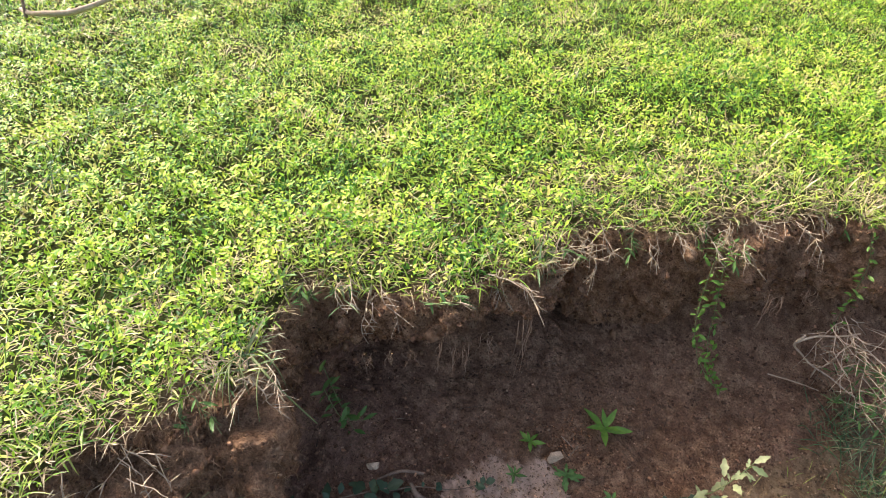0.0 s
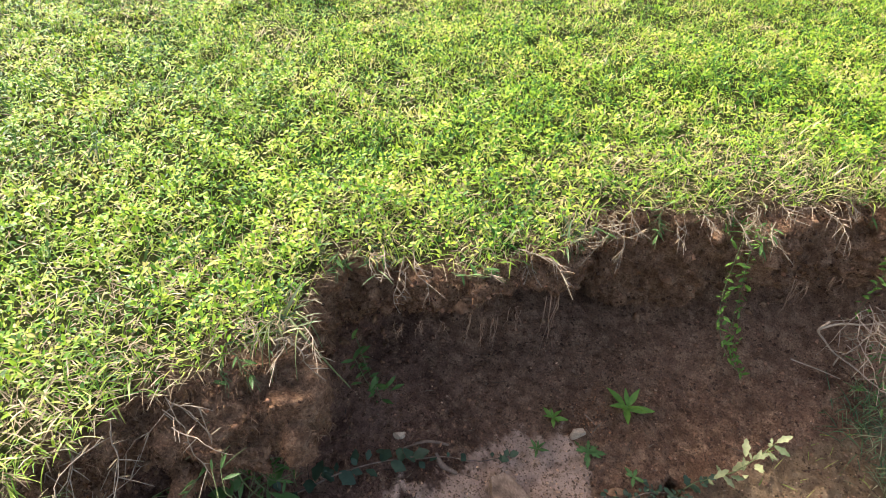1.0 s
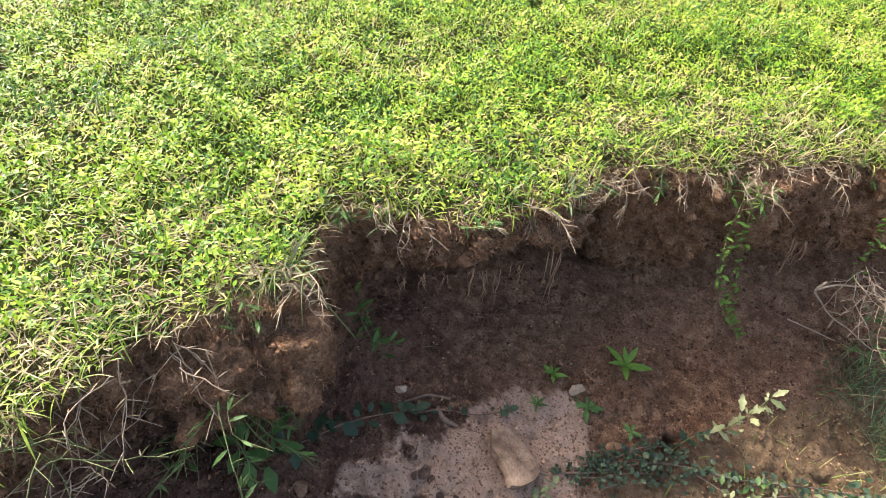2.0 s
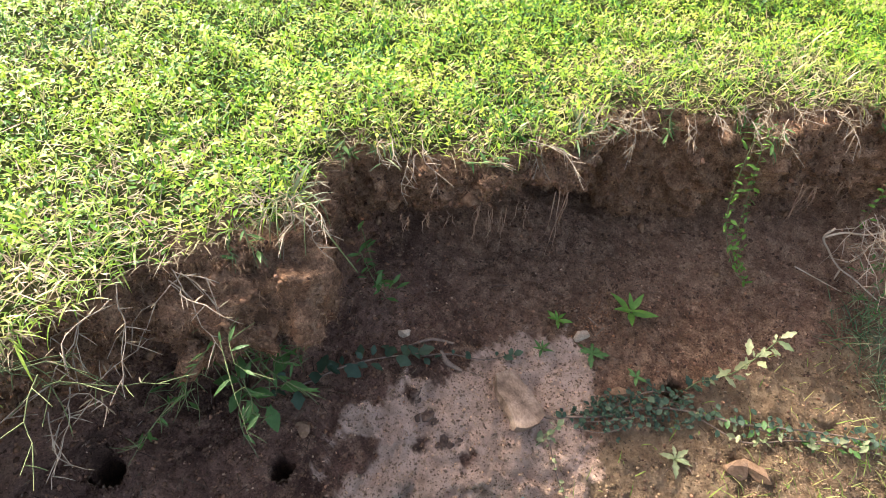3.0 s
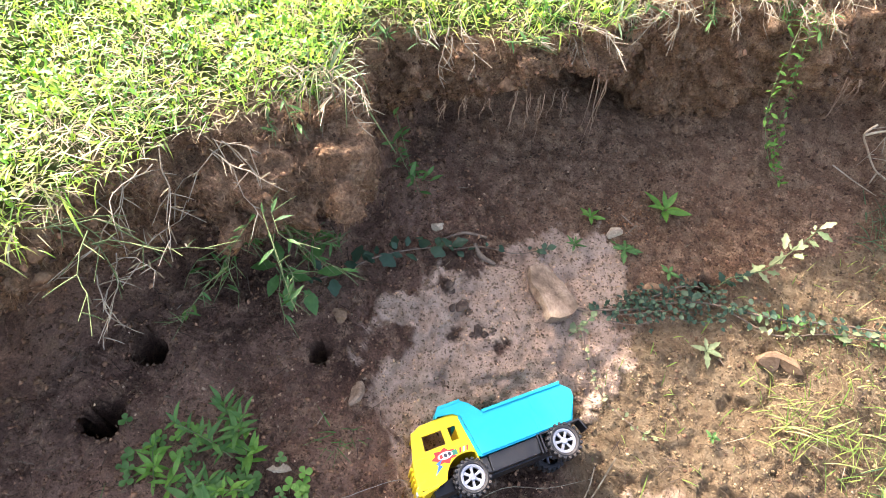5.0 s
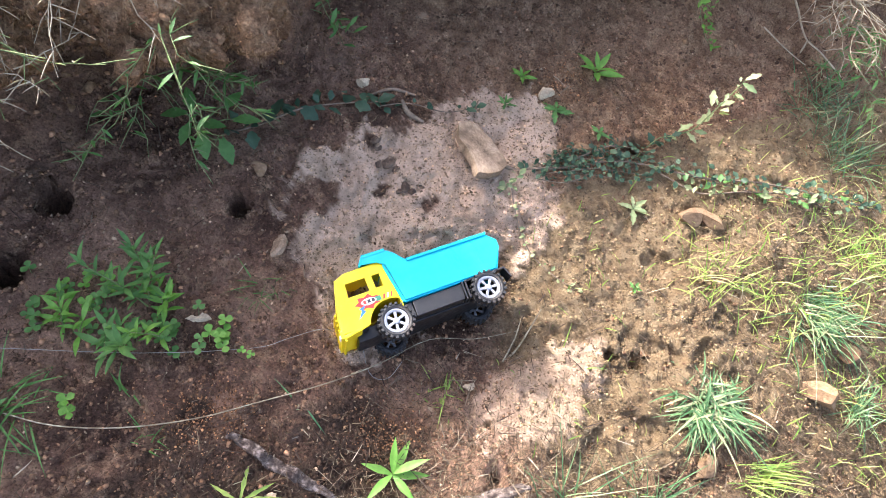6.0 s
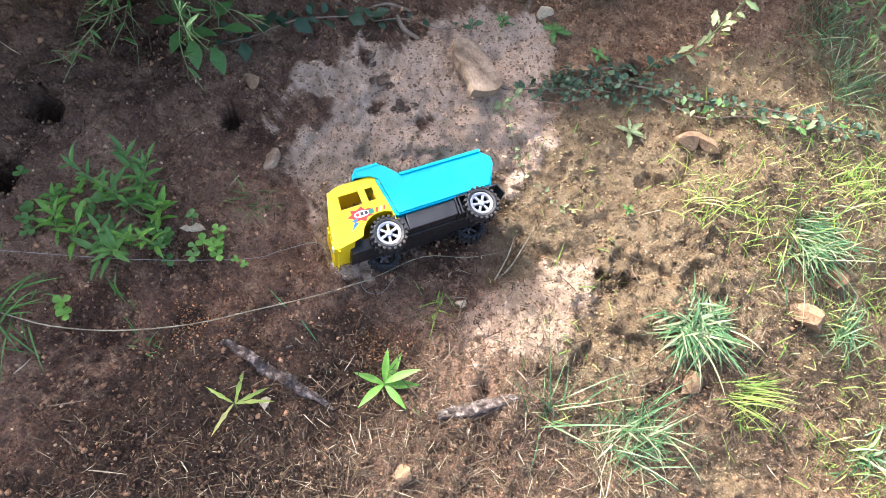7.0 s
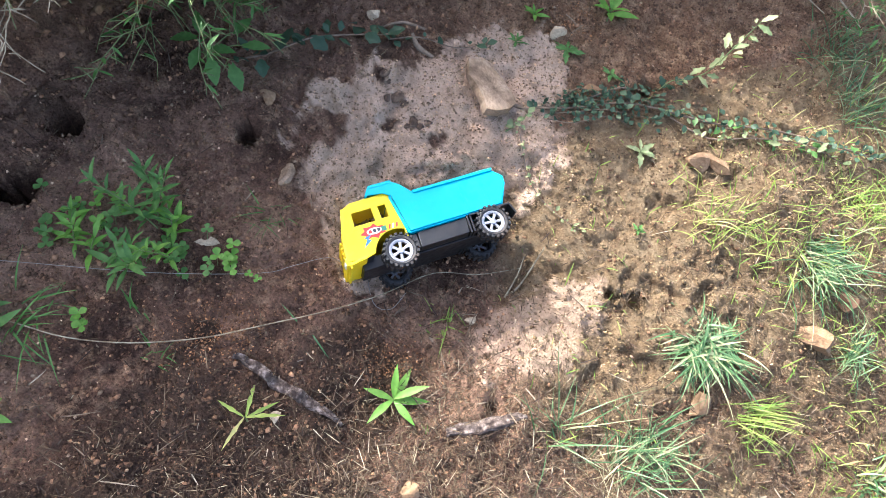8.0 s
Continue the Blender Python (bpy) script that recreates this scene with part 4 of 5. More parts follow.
for k, (x, y, w) in enumerate(((0.184, 0.718, 0.024), (0.2, 0.708, 0.016), (0.172, 0.707, 0.014), (0.22, 0.692, 0.02), (0.234, 0.684, 0.013), (0.212, 0.68, 0.012), (0.158, 0.742, 0.018), (0.168, 0.732, 0.012), (0.246, 0.697, 0.011))):
    stone("soil_clod", "dark crusted lump of earth in the pale sand", x, y, (w, w * 0.8, w * 0.45), M_CRUST, 120 + k, 40 * k, 0, "crusted earth lumps in the sand")
stone("stone", "red-brown stone beside the creeping stems", 0.508, 0.845, (0.03, 0.02, 0.016), M_STONE, 14, 15)
stone("stone", "grey-white pebble near the toy truck", 0.385, 0.425, (0.016, 0.012, 0.012), M_BONE, 15, 15)
stone("stone", "small pale stone at the foot of the bank", 0.118, 0.83, (0.018, 0.014, 0.016), M_BONE, 16, 15)
bark_strip("bark_strip", "weathered grey-brown strip of bark on dark soil", (0.066, 0.272), (0.232, 0.225), 0.0105)
bark_strip("bark_strip", "dark broken bark among straw litter", (0.38, 0.246), (0.49, 0.292), 0.013)
line_thing("stick", "grey-brown stick beside the stone slab", "stick", [(0.328, 0.802, 0.006), (0.352, 0.79, 0.004), (0.375, 0.772, 0.001), (0.404, 0.769, 0.003)], (0.0028, 0.0045, 0.004, 0.002), M_TWIG)
line_thing("stick", "thin stick on the pit floor", "stick", [(0.129, 0.815, 0.002), (0.165, 0.832, 0.002), (0.203, 0.841, 0.001)], (0.002, 0.003, 0.0025), M_TWIG)
line_thing("stick", "short curved dark stick in the sand", "stick", [(0.186, 0.817, 0.004), (0.2, 0.805, 0.003), (0.227, 0.802, 0.001)], (0.003, 0.0055, 0.003), M_TWIG)
line_thing("twig", "dry forked twig beside the toy truck", "twig", [(0.43, 0.475, 0.004), (0.452, 0.505, 0.01), (0.475, 0.558, 0.014)], (0.002, 0.0016, 0.0012), M_STEM)
line_thing("twig", "dry twig beside the toy truck", "twig", [(0.43, 0.475, 0.004), (0.442, 0.51, 0.016), (0.448, 0.545, 0.012)], (0.0016, 0.0012, 0.0008), M_STEM)
line_thing("tow_string", "thin pale string tied to the toy truck", "string", [(0.205, 0.452, 0.016), (0.185, 0.44, 0.003), (0.155, 0.437, 0.006), (0.11, 0.41, 0.002), (0.067, 0.386, 0.004), (-0.062, 0.336, 0.012), (-0.237, 0.291, 0.02), (-0.5, 0.22, 0.05)], (0.00045, 0.00045), M_CORD, 0.001, 5)
line_thing("tow_string", "thin pale string looped under the toy truck's wheel", "string", [(0.205, 0.452, 0.012), (0.23, 0.405, 0.004), (0.258, 0.405, 0.003), (0.275, 0.43, 0.02)], (0.00045, 0.00045), M_CORD, 0.001, 5)
line_thing("grass_runner", "long dry grass runner lying across the soil", "grass stem", [(-0.224, 0.228, 0.008), (-0.185, 0.229, 0.008), (-0.125, 0.228, 0.008), (-0.056, 0.245, 0.008), (0.026, 0.278, 0.008), (0.103, 0.321, 0.008), (0.178, 0.365, 0.008), (0.241, 0.417, 0.008), (0.309, 0.478, 0.008), (0.380, 0.497, 0.004), (0.449, 0.531, 0.004)], (0.0009, 0.001, 0.0009, 0.0005), M_STEM, 0.002, 5)
line_thing("fallen_branch", "thin grey branch lying on the sunlit lawn", "branch", [(-0.985, 1.65, 0.03), (-0.95, 1.635, 0.03), (-0.907, 1.64, 0.032), (-0.857, 1.655, 0.034), (-0.817, 1.685, 0.042), (-0.79, 1.745, 0.046)], (0.005, 0.008, 0.006), M_BONE, 0.0, 7, "", False)
line_thing("upright_twig", "thin dark twig standing in the lawn", "twig", [(-0.955, 1.62, 0.0), (-0.968, 1.65, 0.06), (-0.99, 1.7, 0.12)], (0.004, 0.003), M_TWIG, 0.0, 6, "", False)


# ---- plants ----
def star_plant(label, x, y, leaves, length, width, mat, lift=0.02, name="seedling", up=35, teeth=0.0, tilt=(0, 0), heads=None, stem=True):
    base = drop(x, y, 0.002)
    t = thing(name, label, "plant", Matrix.Translation(base))
    top = Vector((tilt[0], tilt[1], lift))
    if stem:
        linked("stem", mesh_of("stem", tube([(0, 0, -0.004), top * 0.5 + Vector((0.001, 0, 0)), top], (0.0016, 0.0011), 5), M_GSTEM), t)
    me = mesh_of("leaf", leaf_shape(length, width, 0.42, 0.28, 0.5, 7, teeth), mat)
    r = random.Random(int(x * 1e4 + y * 1e3))
    for i in range(leaves):
        h = heads[i] if heads else 137.5 * i + r.uniform(-14, 14)
        k = 1 - 0.5 * i / max(leaves, 2) if not heads else r.uniform(0.85, 1.05)
        linked("leaf", me, t, aim(top * (0.55 + 0.45 * i / leaves), h, up * (0.4 + 0.9 * i / leaves) + r.uniform(-8, 8), r.uniform(-15, 15), k))
    return t


def sprig(label, pts, leaf_len, leaf_wid, mat, stem_mat, every=0.016, pair=True, name="creeper", category="plant", jitter=0.3, teeth=0.0, both=1.0, radius=0.0012, ground_it=True, lift=0.004, droop=0.3, heart=0.0, belly=0.45):
    """A stem with leaves set along it."""
    P = [drop(p[0], p[1]) + Vector((0, 0, lift + (p[2] if len(p) > 2 else 0))) for p in pts] if ground_it else [Vector(p) for p in pts]
    t = thing(name, label, category, Matrix.Translation(P[0]))
    Q = [p - P[0] for p in P]
    linked("stem", mesh_of("stem", tube(Q, (radius, radius * 0.55), 5), stem_mat), t)
    me = mesh_of("leaf", leaf_shape(leaf_len, leaf_wid, belly, 0.2, droop, 6, teeth, 0.15, heart), mat)
    r = random.Random(len(pts) * 31 + int(P[0].x * 1e3))
    seg = [(b - a).length for a, b in zip(Q, Q[1:])]
    total, d, side = sum(seg), every * 0.4, 1
    while d < total:
        k, rest = 0, d
        while rest > seg[k] and k < len(seg) - 1:
            rest -= seg[k]
            k += 1
        at = Q[k].lerp(Q[k + 1], min(1, rest / seg[k]))
        v = Q[k + 1] - Q[k]
        h = math.degrees(math.atan2(v.y, v.x))
        for sg in ((1, -1) if pair else (side,)):
            if r.random() < 0.8:
                off = Vector((r.gauss(0, 0.25), r.gauss(0, 0.25), r.uniform(0, 0.25))) * leaf_len * both
                linked("leaf", me, t, aim(at + off, h + sg * r.uniform(15, 120), r.uniform(-25, 50), r.uniform(-45, 45), r.uniform(0.4, 1.2)))
        side = -side
        d += every * r.uniform(1 - jitter, 1 + jitter)
    linked("leaf", me, t, aim(Q[-1], h, 25, 0, 1))
    return t


def grass_tuft(label, x, y, count, length, width, mat, spread_deg=(8, 80), heading=None, name="grass_tuft", droop=(0.3, 1.3), seed=0, foot=0.012, above=-0.2):
    g = np.random.default_rng(seed + 100)
    p = drop(x, y, 0.003, above)
    t = thing(name, label, "grass tuft", Matrix.Translation(p))
    kinds = []
    for k in range(9):
        one = np.ones(1)
        VF = strips(np.zeros((1, 3)), one * 0, one * radians(g.uniform(*spread_deg)), one * g.uniform(0.45, 1.1) * length, one * g.uniform(0.6, 1.2) * width, one * g.uniform(*droop), 6, one * g.uniform(-0.7, 0.7), 0.06, 0.3, 0.35)
        kinds.append(mesh_of("blade", VF, mat))
    for k in range(count):
        hd = g.uniform(0, 6.283) if heading is None else radians(heading[0]) + g.normal(0, radians(heading[1]))
        linked("blade", kinds[k % 9], t, Matrix.Translation((g.normal(0, foot), g.normal(0, foot), 0)) @ Euler((g.normal(0, 0.12), g.normal(0, 0.12), hd)).to_matrix().to_4x4() @ Matrix.Scale(g.uniform(0.6, 1.15), 4))
    return t


grass_tuft("dense blue-green grass tuft on sunlit soil", 0.758, 0.476, 296, 0.078, 0.0034, M_TUFT, (30, 92), seed=1, foot=0.02)
grass_tuft("grass blades of a dense tuft leaning out over soil", 0.755, 0.465, 150, 0.095, 0.0034, M_TUFT, (60, 92), (-70, 60), seed=2)
grass_tuft("wide flattened blue-green grass tuft", 0.93, 0.665, 296, 0.115, 0.0031, M_TUFT, (40, 92), (-40, 65), seed=3, foot=0.03)
grass_tuft("small grass tuft beside an orange stone", 1.026, 0.529, 110, 0.07, 0.0024, M_TUFT, (20, 88), seed=4)
grass_tuft("bright yellow-green grass blades lying flat", 0.835, 0.386, 80, 0.11, 0.0022, M_YELLOW, (60, 90), (8, 16), seed=5)
grass_tuft("thin yellow-green grass tuft", 0.85, 0.365, 60, 0.06, 0.0022, M_YELLOW, (10, 85), seed=6, foot=0.02)
grass_tuft("loose grass tuft with long green blades", 0.675, 0.282, 190, 0.088, 0.0024, M_TUFT, (25, 90), (60, 60), seed=7, foot=0.028)
grass_tuft("loose grass tuft with long straw blades", 0.64, 0.262, 170, 0.09, 0.0018, M_STRAW, (50, 92), seed=8, foot=0.03)
grass_tuft("tall thin grass stems with reddish bases", 0.544, 0.284, 26, 0.15, 0.0024, M_TUFT, (8, 60), (90, 70), seed=9, foot=0.012)
grass_tuft("few thin green blades near the toy truck", 0.339, 0.406, 26, 0.06, 0.0024, M_YELLOW, (30, 88), seed=10, foot=0.014)
grass_tuft("thin grass seedling on damp soil", 0.061, 0.462, 22, 0.06, 0.0018, M_GREEN, (15, 85), seed=11)
grass_tuft("thin yellowish grass in sunlit sand", 0.73, 0.675, 80, 0.06, 0.0018, M_YELLOW, (10, 85), seed=12, foot=0.03)
grass_tuft("thin yellowish grass tuft in sunlit sand", 0.81, 0.67, 130, 0.075, 0.002, M_YELLOW, (10, 80), seed=13, foot=0.04)
grass_tuft("green grass tuft at the foot of the bank", 0.99, 1.12, 190, 0.085, 0.0028, M_TUFT, (15, 85), seed=14, foot=0.035)
grass_tuft("grass tuft at the edge of the sunlit floor", 1.03, 1.02, 150, 0.085, 0.0028, M_TUFT, (25, 90), seed=15, foot=0.03)
grass_tuft("grass tuft with broad green blades", 1.08, 0.35, 60, 0.08, 0.005, M_TUFT, (15, 80), seed=16, foot=0.02)
grass_tuft("sunlit sparse grass tuft", 0.98, 0.79, 130, 0.08, 0.0024, M_YELLOW, (15, 85), seed=17, foot=0.05)
grass_tuft("green grass blades at the shaded edge", -0.2, 0.24, 34, 0.09, 0.003, M_GREEN, (35, 90), (20, 60), seed=18, foot=0.015)
grass_tuft("small green grass tuft in the shade", -0.02, 0.245, 16, 0.05, 0.003, M_GREEN, (20, 85), seed=19, foot=0.008)
grass_tuft("two upright green blades in dark soil", -0.063, 0.29, 5, 0.075, 0.004, M_GREEN, (5, 22), seed=20, foot=0.004)
grass_tuft("small spiky green seedling in litter", 0.352, 0.238, 30, 0.022, 0.0018, M_BRIGHT, (10, 85), seed=21, foot=0.003)
grass_tuft("thin grass blades lying by the runner", 0.15, 0.33, 10, 0.06, 0.003, M_TUFT, (55, 90), (60, 60), seed=22, foot=0.006)

for i, (x, y) in enumerate(((-0.30, 0.50), (-0.285, 0.455), (-0.34, 0.44), (-0.25, 0.545), (-0.36, 0.40))):
    grass_tuft("long grass draping from the lawn over the bank", x, y, 70, 0.045, 0.0026, M_BLADE if i % 2 else M_YELLOW, (40, 115), (-40, 40), seed=70 + i, foot=0.02, above=0.3)
for i, (x, y, ln, n) in enumerate(((-0.234, 0.888, 0.05, 40), (-0.492, 1.064, 0.07, 30), (0.785, 1.771, 0.06, 60), (0.384, 1.69, 0.05, 30), (0.139, 1.093, 0.035, 30), (-0.05, 0.80, 0.06, 50), (0.62, 1.22, 0.05, 40), (0.35, 1.1, 0.045, 40), (1.15, 1.6, 0.06, 50), (0.05, 0.97, 0.045, 35))):
    grass_tuft("darker green grass tuft standing out of the lawn", x, y, n, ln, 0.0042, M_GREEN if i % 2 == 0 else M_TUFT, (15, 80), seed=50 + i, foot=0.018, above=0.3)

def herb(label, x, y, stems, height, leaf_len, leaf_wid, mat, seed):
    r = random.Random(seed)
    base = drop(x, y, 0.002)
    t = thing("herb", label, "plant", Matrix.Translation(base), "herbs in the shade")
    me = mesh_of("leaf", leaf_shape(leaf_len, leaf_wid, 0.4, 0.25, 0.6, 6), mat)
    for i in range(stems):
        a, h = r.uniform(0, 6.28), height * r.uniform(0.55, 1.1)
        q = Vector((r.gauss(0, 0.016), r.gauss(0, 0.016), 0))
        lean = Vector((math.cos(a), math.sin(a), 0)) * h * r.uniform(0.1, 0.7)
        pts = [q, q + lean * 0.35 + Vector((0, 0, h * 0.5)), q + lean + Vector((0, 0, h))]
        linked("stem", mesh_of("stem", tube(pts, (0.0012, 0.0007), 5), M_GSTEM), t)
        n = max(3, int(h / 0.009))
        turn0 = r.uniform(0, 360)
        for k in range(n):
            f = 0.2 + 0.8 * k / (n - 1)
            at = pts[0].lerp(pts[1], f * 2) if f < 0.5 else pts[1].lerp(pts[2], f * 2 - 1)
            for sg in (0, 180):
                linked("leaf", me, t, aim(at, turn0 + 80 * k + sg + r.uniform(-20, 20), 15 + 45 * f + r.uniform(-12, 12), r.uniform(-20, 20), r.uniform(0.7, 1.1) * (1.1 - 0.5 * abs(f - 0.45))))
    return t


herb("narrow-leaved herb standing on shaded soil", -0.078, 0.418, 3, 0.085, 0.034, 0.0075, M_GREEN, 1)
herb("narrow-leaved herb standing on shaded soil", -0.1, 0.33, 3, 0.06, 0.038, 0.0085, M_GREEN, 2)
herb("narrow-leaved herb sprawling over shaded soil", -0.155, 0.34, 3, 0.05, 0.036, 0.0085, M_BRIGHT, 3)
herb("narrow-leaved herb at the shaded edge", -0.225, 0.215, 5, 0.05, 0.042, 0.011, M_GREEN, 4)
herb("narrow-leaved herb standing on shaded soil", -0.05, 0.4, 3, 0.06, 0.03, 0.008, M_BRIGHT, 5)

star_plant("bright green lance-leaved seedling in sunlit litter", 0.295, 0.275, 7, 0.056, 0.0125, M_BRIGHT, 0.018, up=30, heads=(72, 5, 175, -42, -125, 100, 30))
star_plant("dry yellowing seed head with spread spikes", 0.108, 0.195, 5, 0.055, 0.006, M_YELLOW, 0.03, name="seed_head", up=12, teeth=0.2, heads=(95, 40, 20, -105, 165))
star_plant("green lance-leaved seedling at the bank's foot", 0.51, 0.989, 8, 0.056, 0.015, M_BRIGHT, 0.03, up=45)
star_plant("small green seedling on damp soil", 0.377, 0.935, 7, 0.03, 0.009, M_BRIGHT, 0.012, up=35)
star_plant("small feathery green seedling", 0.357, 0.876, 9, 0.024, 0.006, M_GREEN, 0.016, up=50)
star_plant("low ferny blue-green seedling", 0.448, 0.899, 10, 0.036, 0.01, M_GREEN, 0.008, up=18, teeth=0.3)
star_plant("pale green toothed seedling at the shadow's edge", 0.607, 0.76, 7, 0.04, 0.013, M_PALE, 0.014, up=25, teeth=0.2)
star_plant("small green seedling beside a burrow", 0.53, 0.875, 6, 0.024, 0.009, M_GREEN, 0.012, up=25)
star_plant("green seedling in the sunlit sand", 0.62, 0.62, 6, 0.016, 0.006, M_GREEN, 0.02, up=35)
star_plant("small green seedling in dark soil", -0.19, 0.12, 6, 0.04, 0.014, M_BRIGHT, 0.015, up=25)


def clover(label, x, y, count, radius, size, mat, seed):
    """Three-leaved sprigs on thin stalks."""
    r = random.Random(seed)
    base = drop(x, y)
    t = thing("clover", label, "plant", Matrix.Translation(base), "clover on the soil")
    me = mesh_of("leaflet", leaf_shape(size * 0.85, size * 0.8, 0.62, 0.15, 0.2, 5, 0, 0.2), mat)
    for i in range(count):
        a, d = r.uniform(0, 6.28), radius * math.sqrt(r.random())
        q = drop(x + d * math.cos(a), y + d * math.sin(a)) - base
        top = q + Vector((r.uniform(-0.006, 0.006), r.uniform(-0.006, 0.006), r.uniform(0.008, 0.024)))
        linked("stalk", mesh_of("stalk", tube([q, top], (0.0006, 0.0005), 4), M_GSTEM), t)
        h = r.uniform(0, 360)
        for k in range(3):
            linked("leaflet", me, t, aim(top, h + 120 * k, r.uniform(5, 25), 0, r.uniform(0.8, 1.1)))
    return t


clover("green clover sprigs on damp shaded soil", -0.147, 0.395, 9, 0.03, 0.0125, M_BRIGHT, 1)
clover("pale clover sprigs on damp shaded soil", -0.1, 0.372, 12, 0.035, 0.0115, M_GREEN, 2)
clover("bright clover sprigs on damp soil", 0.027, 0.388, 6, 0.02, 0.014, M_BRIGHT, 3)
clover("pair of bright clover sprigs on dark soil", -0.119, 0.248, 3, 0.018, 0.014, M_BRIGHT, 4)
clover("green clover sprigs on damp soil", -0.02, 0.376, 7, 0.032, 0.0125, M_GREEN, 5)
clover("green clover sprigs on shaded soil", -0.2, 0.37, 8, 0.04, 0.0125, M_GREEN, 6)
clover("tiny clover sprig on damp soil", 0.072, 0.372, 2, 0.01, 0.009, M_BRIGHT, 7)
clover("green clover sprigs in the shade", -0.06, 0.36, 8, 0.03, 0.012, M_GREEN, 8)

sprig("creeping plant with small dark leaves on a woody stem", [(0.404, 0.775), (0.47, 0.79, 0.006), (0.553, 0.825, 0.012), (0.62, 0.84, 0.008), (0.72, 0.84, 0.01), (0.83, 0.852, 0.012), (0.95, 0.872, 0.01), (1.08, 0.9, 0.01)], 0.013, 0.0095, M_DARK, M_TWIG, 0.0065, True, radius=0.0026, both=3.0, jitter=0.8)
sprig("creeping plant with small grey-green leaves", [(0.44, 0.79), (0.5, 0.82, 0.01), (0.56, 0.855, 0.014), (0.6, 0.87, 0.01)], 0.013, 0.01, M_DARK, M_TWIG, 0.006, True, radius=0.0018, both=3.0, jitter=0.8)
for k, off in enumerate((-0.022, -0.01, 0.012, 0.024)):
    sprig("tangled creeper with tiny dark leaves on the sand", [(0.43 + 0.01 * k, 0.788 + off), (0.48, 0.795 + off * 1.4, 0.012), (0.53, 0.81 + off, 0.016), (0.58, 0.83 + off * 1.3, 0.01), (0.625, 0.835 + off, 0.006)], 0.011, 0.008, M_DARK, M_TWIG, 0.0055, True, radius=0.0011, both=3.0, jitter=0.9)
sprig("creeping plant with small pale leaves in the sun", [(0.65, 0.835), (0.72, 0.81, 0.008), (0.8, 0.83, 0.01), (0.9, 0.85, 0.01), (0.99, 0.86, 0.008)], 0.017, 0.009, M_PALE, M_TWIG, 0.013, True, radius=0.0016, teeth=0.15, both=1.8, jitter=0.8)
sprig("creeping plant with green leaves in the sun", [(0.7, 0.85), (0.78, 0.835, 0.012), (0.88, 0.845, 0.014), (1.0, 0.885, 0.012)], 0.016, 0.009, M_GREEN, M_TWIG, 0.01, True, radius=0.0014, both=2.0, jitter=0.8)
sprig("withered runner with small pale leaves in the sand", [(0.39, 0.745), (0.4, 0.71, 0.006), (0.425, 0.675, 0.004), (0.455, 0.64, 0.004), (0.5, 0.61, 0.003), (0.53, 0.6, 0.003)], 0.009, 0.006, M_PALE, M_TWIG, 0.015, True, radius=0.0012, both=1.2, jitter=0.9)
sprig("withered plant with small pale leaves beside the slab", [(0.372, 0.72), (0.39, 0.735, 0.01), (0.402, 0.752, 0.016)], 0.016, 0.011, M_PALE, M_GSTEM, 0.007, True)
sprig("pale cream-leaved plant leaning over damp soil", [(0.66, 0.905, 0.004), (0.69, 0.91, 0.03), (0.70, 0.905, 0.075), (0.712, 0.905, 0.125), (0.722, 0.91, 0.155)], 0.028, 0.011, M_PALE, M_GSTEM, 0.013, True, teeth=0.2, radius=0.0014)
sprig("low dark-leaved sprig by a burrow", [(0.6, 0.87), (0.63, 0.885, 0.01), (0.66, 0.9, 0.01)], 0.02, 0.012, M_DARK, M_GSTEM, 0.012, True, teeth=0.2)
sprig("dark-leaved creeper along the foot of the bank", [(-0.06, 0.665), (-0.01, 0.70, 0.012), (0.04, 0.735, 0.014), (0.09, 0.77, 0.01), (0.15, 0.80, 0.01)], 0.03, 0.021, M_DARK, M_TWIG, 0.016, True, radius=0.0022, teeth=0.12)
sprig("small dark creeper at the foot of the bank", [(0.15, 0.80), (0.2, 0.815, 0.008), (0.26, 0.83, 0.006), (0.31, 0.85, 0.004)], 0.018, 0.014, M_DARK, M_TWIG, 0.02, True, radius=0.0014)


def broad_plant():
    base = drop(-0.09, 0.66)
    t = thing("broad_leaved_plant", "broad toothed green leaves growing at the bank's foot", "plant", Matrix.Translation(base))
    linked("stem", mesh_of("stem", tube([(0, 0, 0), (0.0, -0.01, 0.03), (0.02, -0.025, 0.05)], (0.0022, 0.0014), 6), M_GSTEM), t)
    me = mesh_of("leaf", leaf_shape(0.04, 0.022, 0.36, 0.12, 0.5, 13, 0.08, 0.3, 0.1), M_GREEN)
    for x, y, z, h, p, k in ((-0.01, -0.005, 0.05, 195, 5, 0.95), (-0.002, 0.0, 0.055, 120, 40, 0.85), (0.0, -0.02, 0.045, -100, -15, 0.85), (0.018, -0.02, 0.05, 10, 10, 0.9),
                             (0.02, -0.03, 0.042, -62, -20, 1.0), (0.05, -0.03, 0.038, -50, -20, 1.0), (0.06, 0.0, 0.05, 20, 5, 0.95), (0.04, 0.02, 0.05, 70, 20, 0.9)):
        linked("stalk", mesh_of("stalk", tube([(0.005, -0.012, 0.03), (x * 0.7, y, z * 0.9), (x, y, z)], (0.0012, 0.0009), 5), M_GSTEM), t)
        linked("leaf", me, t, aim((x, y, z), h, p, 0, k))
    return t


broad_plant()


# ---- what hangs on the bank ----
def free_line(name, label, category, pts, radii, mat, sides=5):
    return tagged(new(name, mesh_of(name, tube(pts, radii, sides), mat)), label, category)


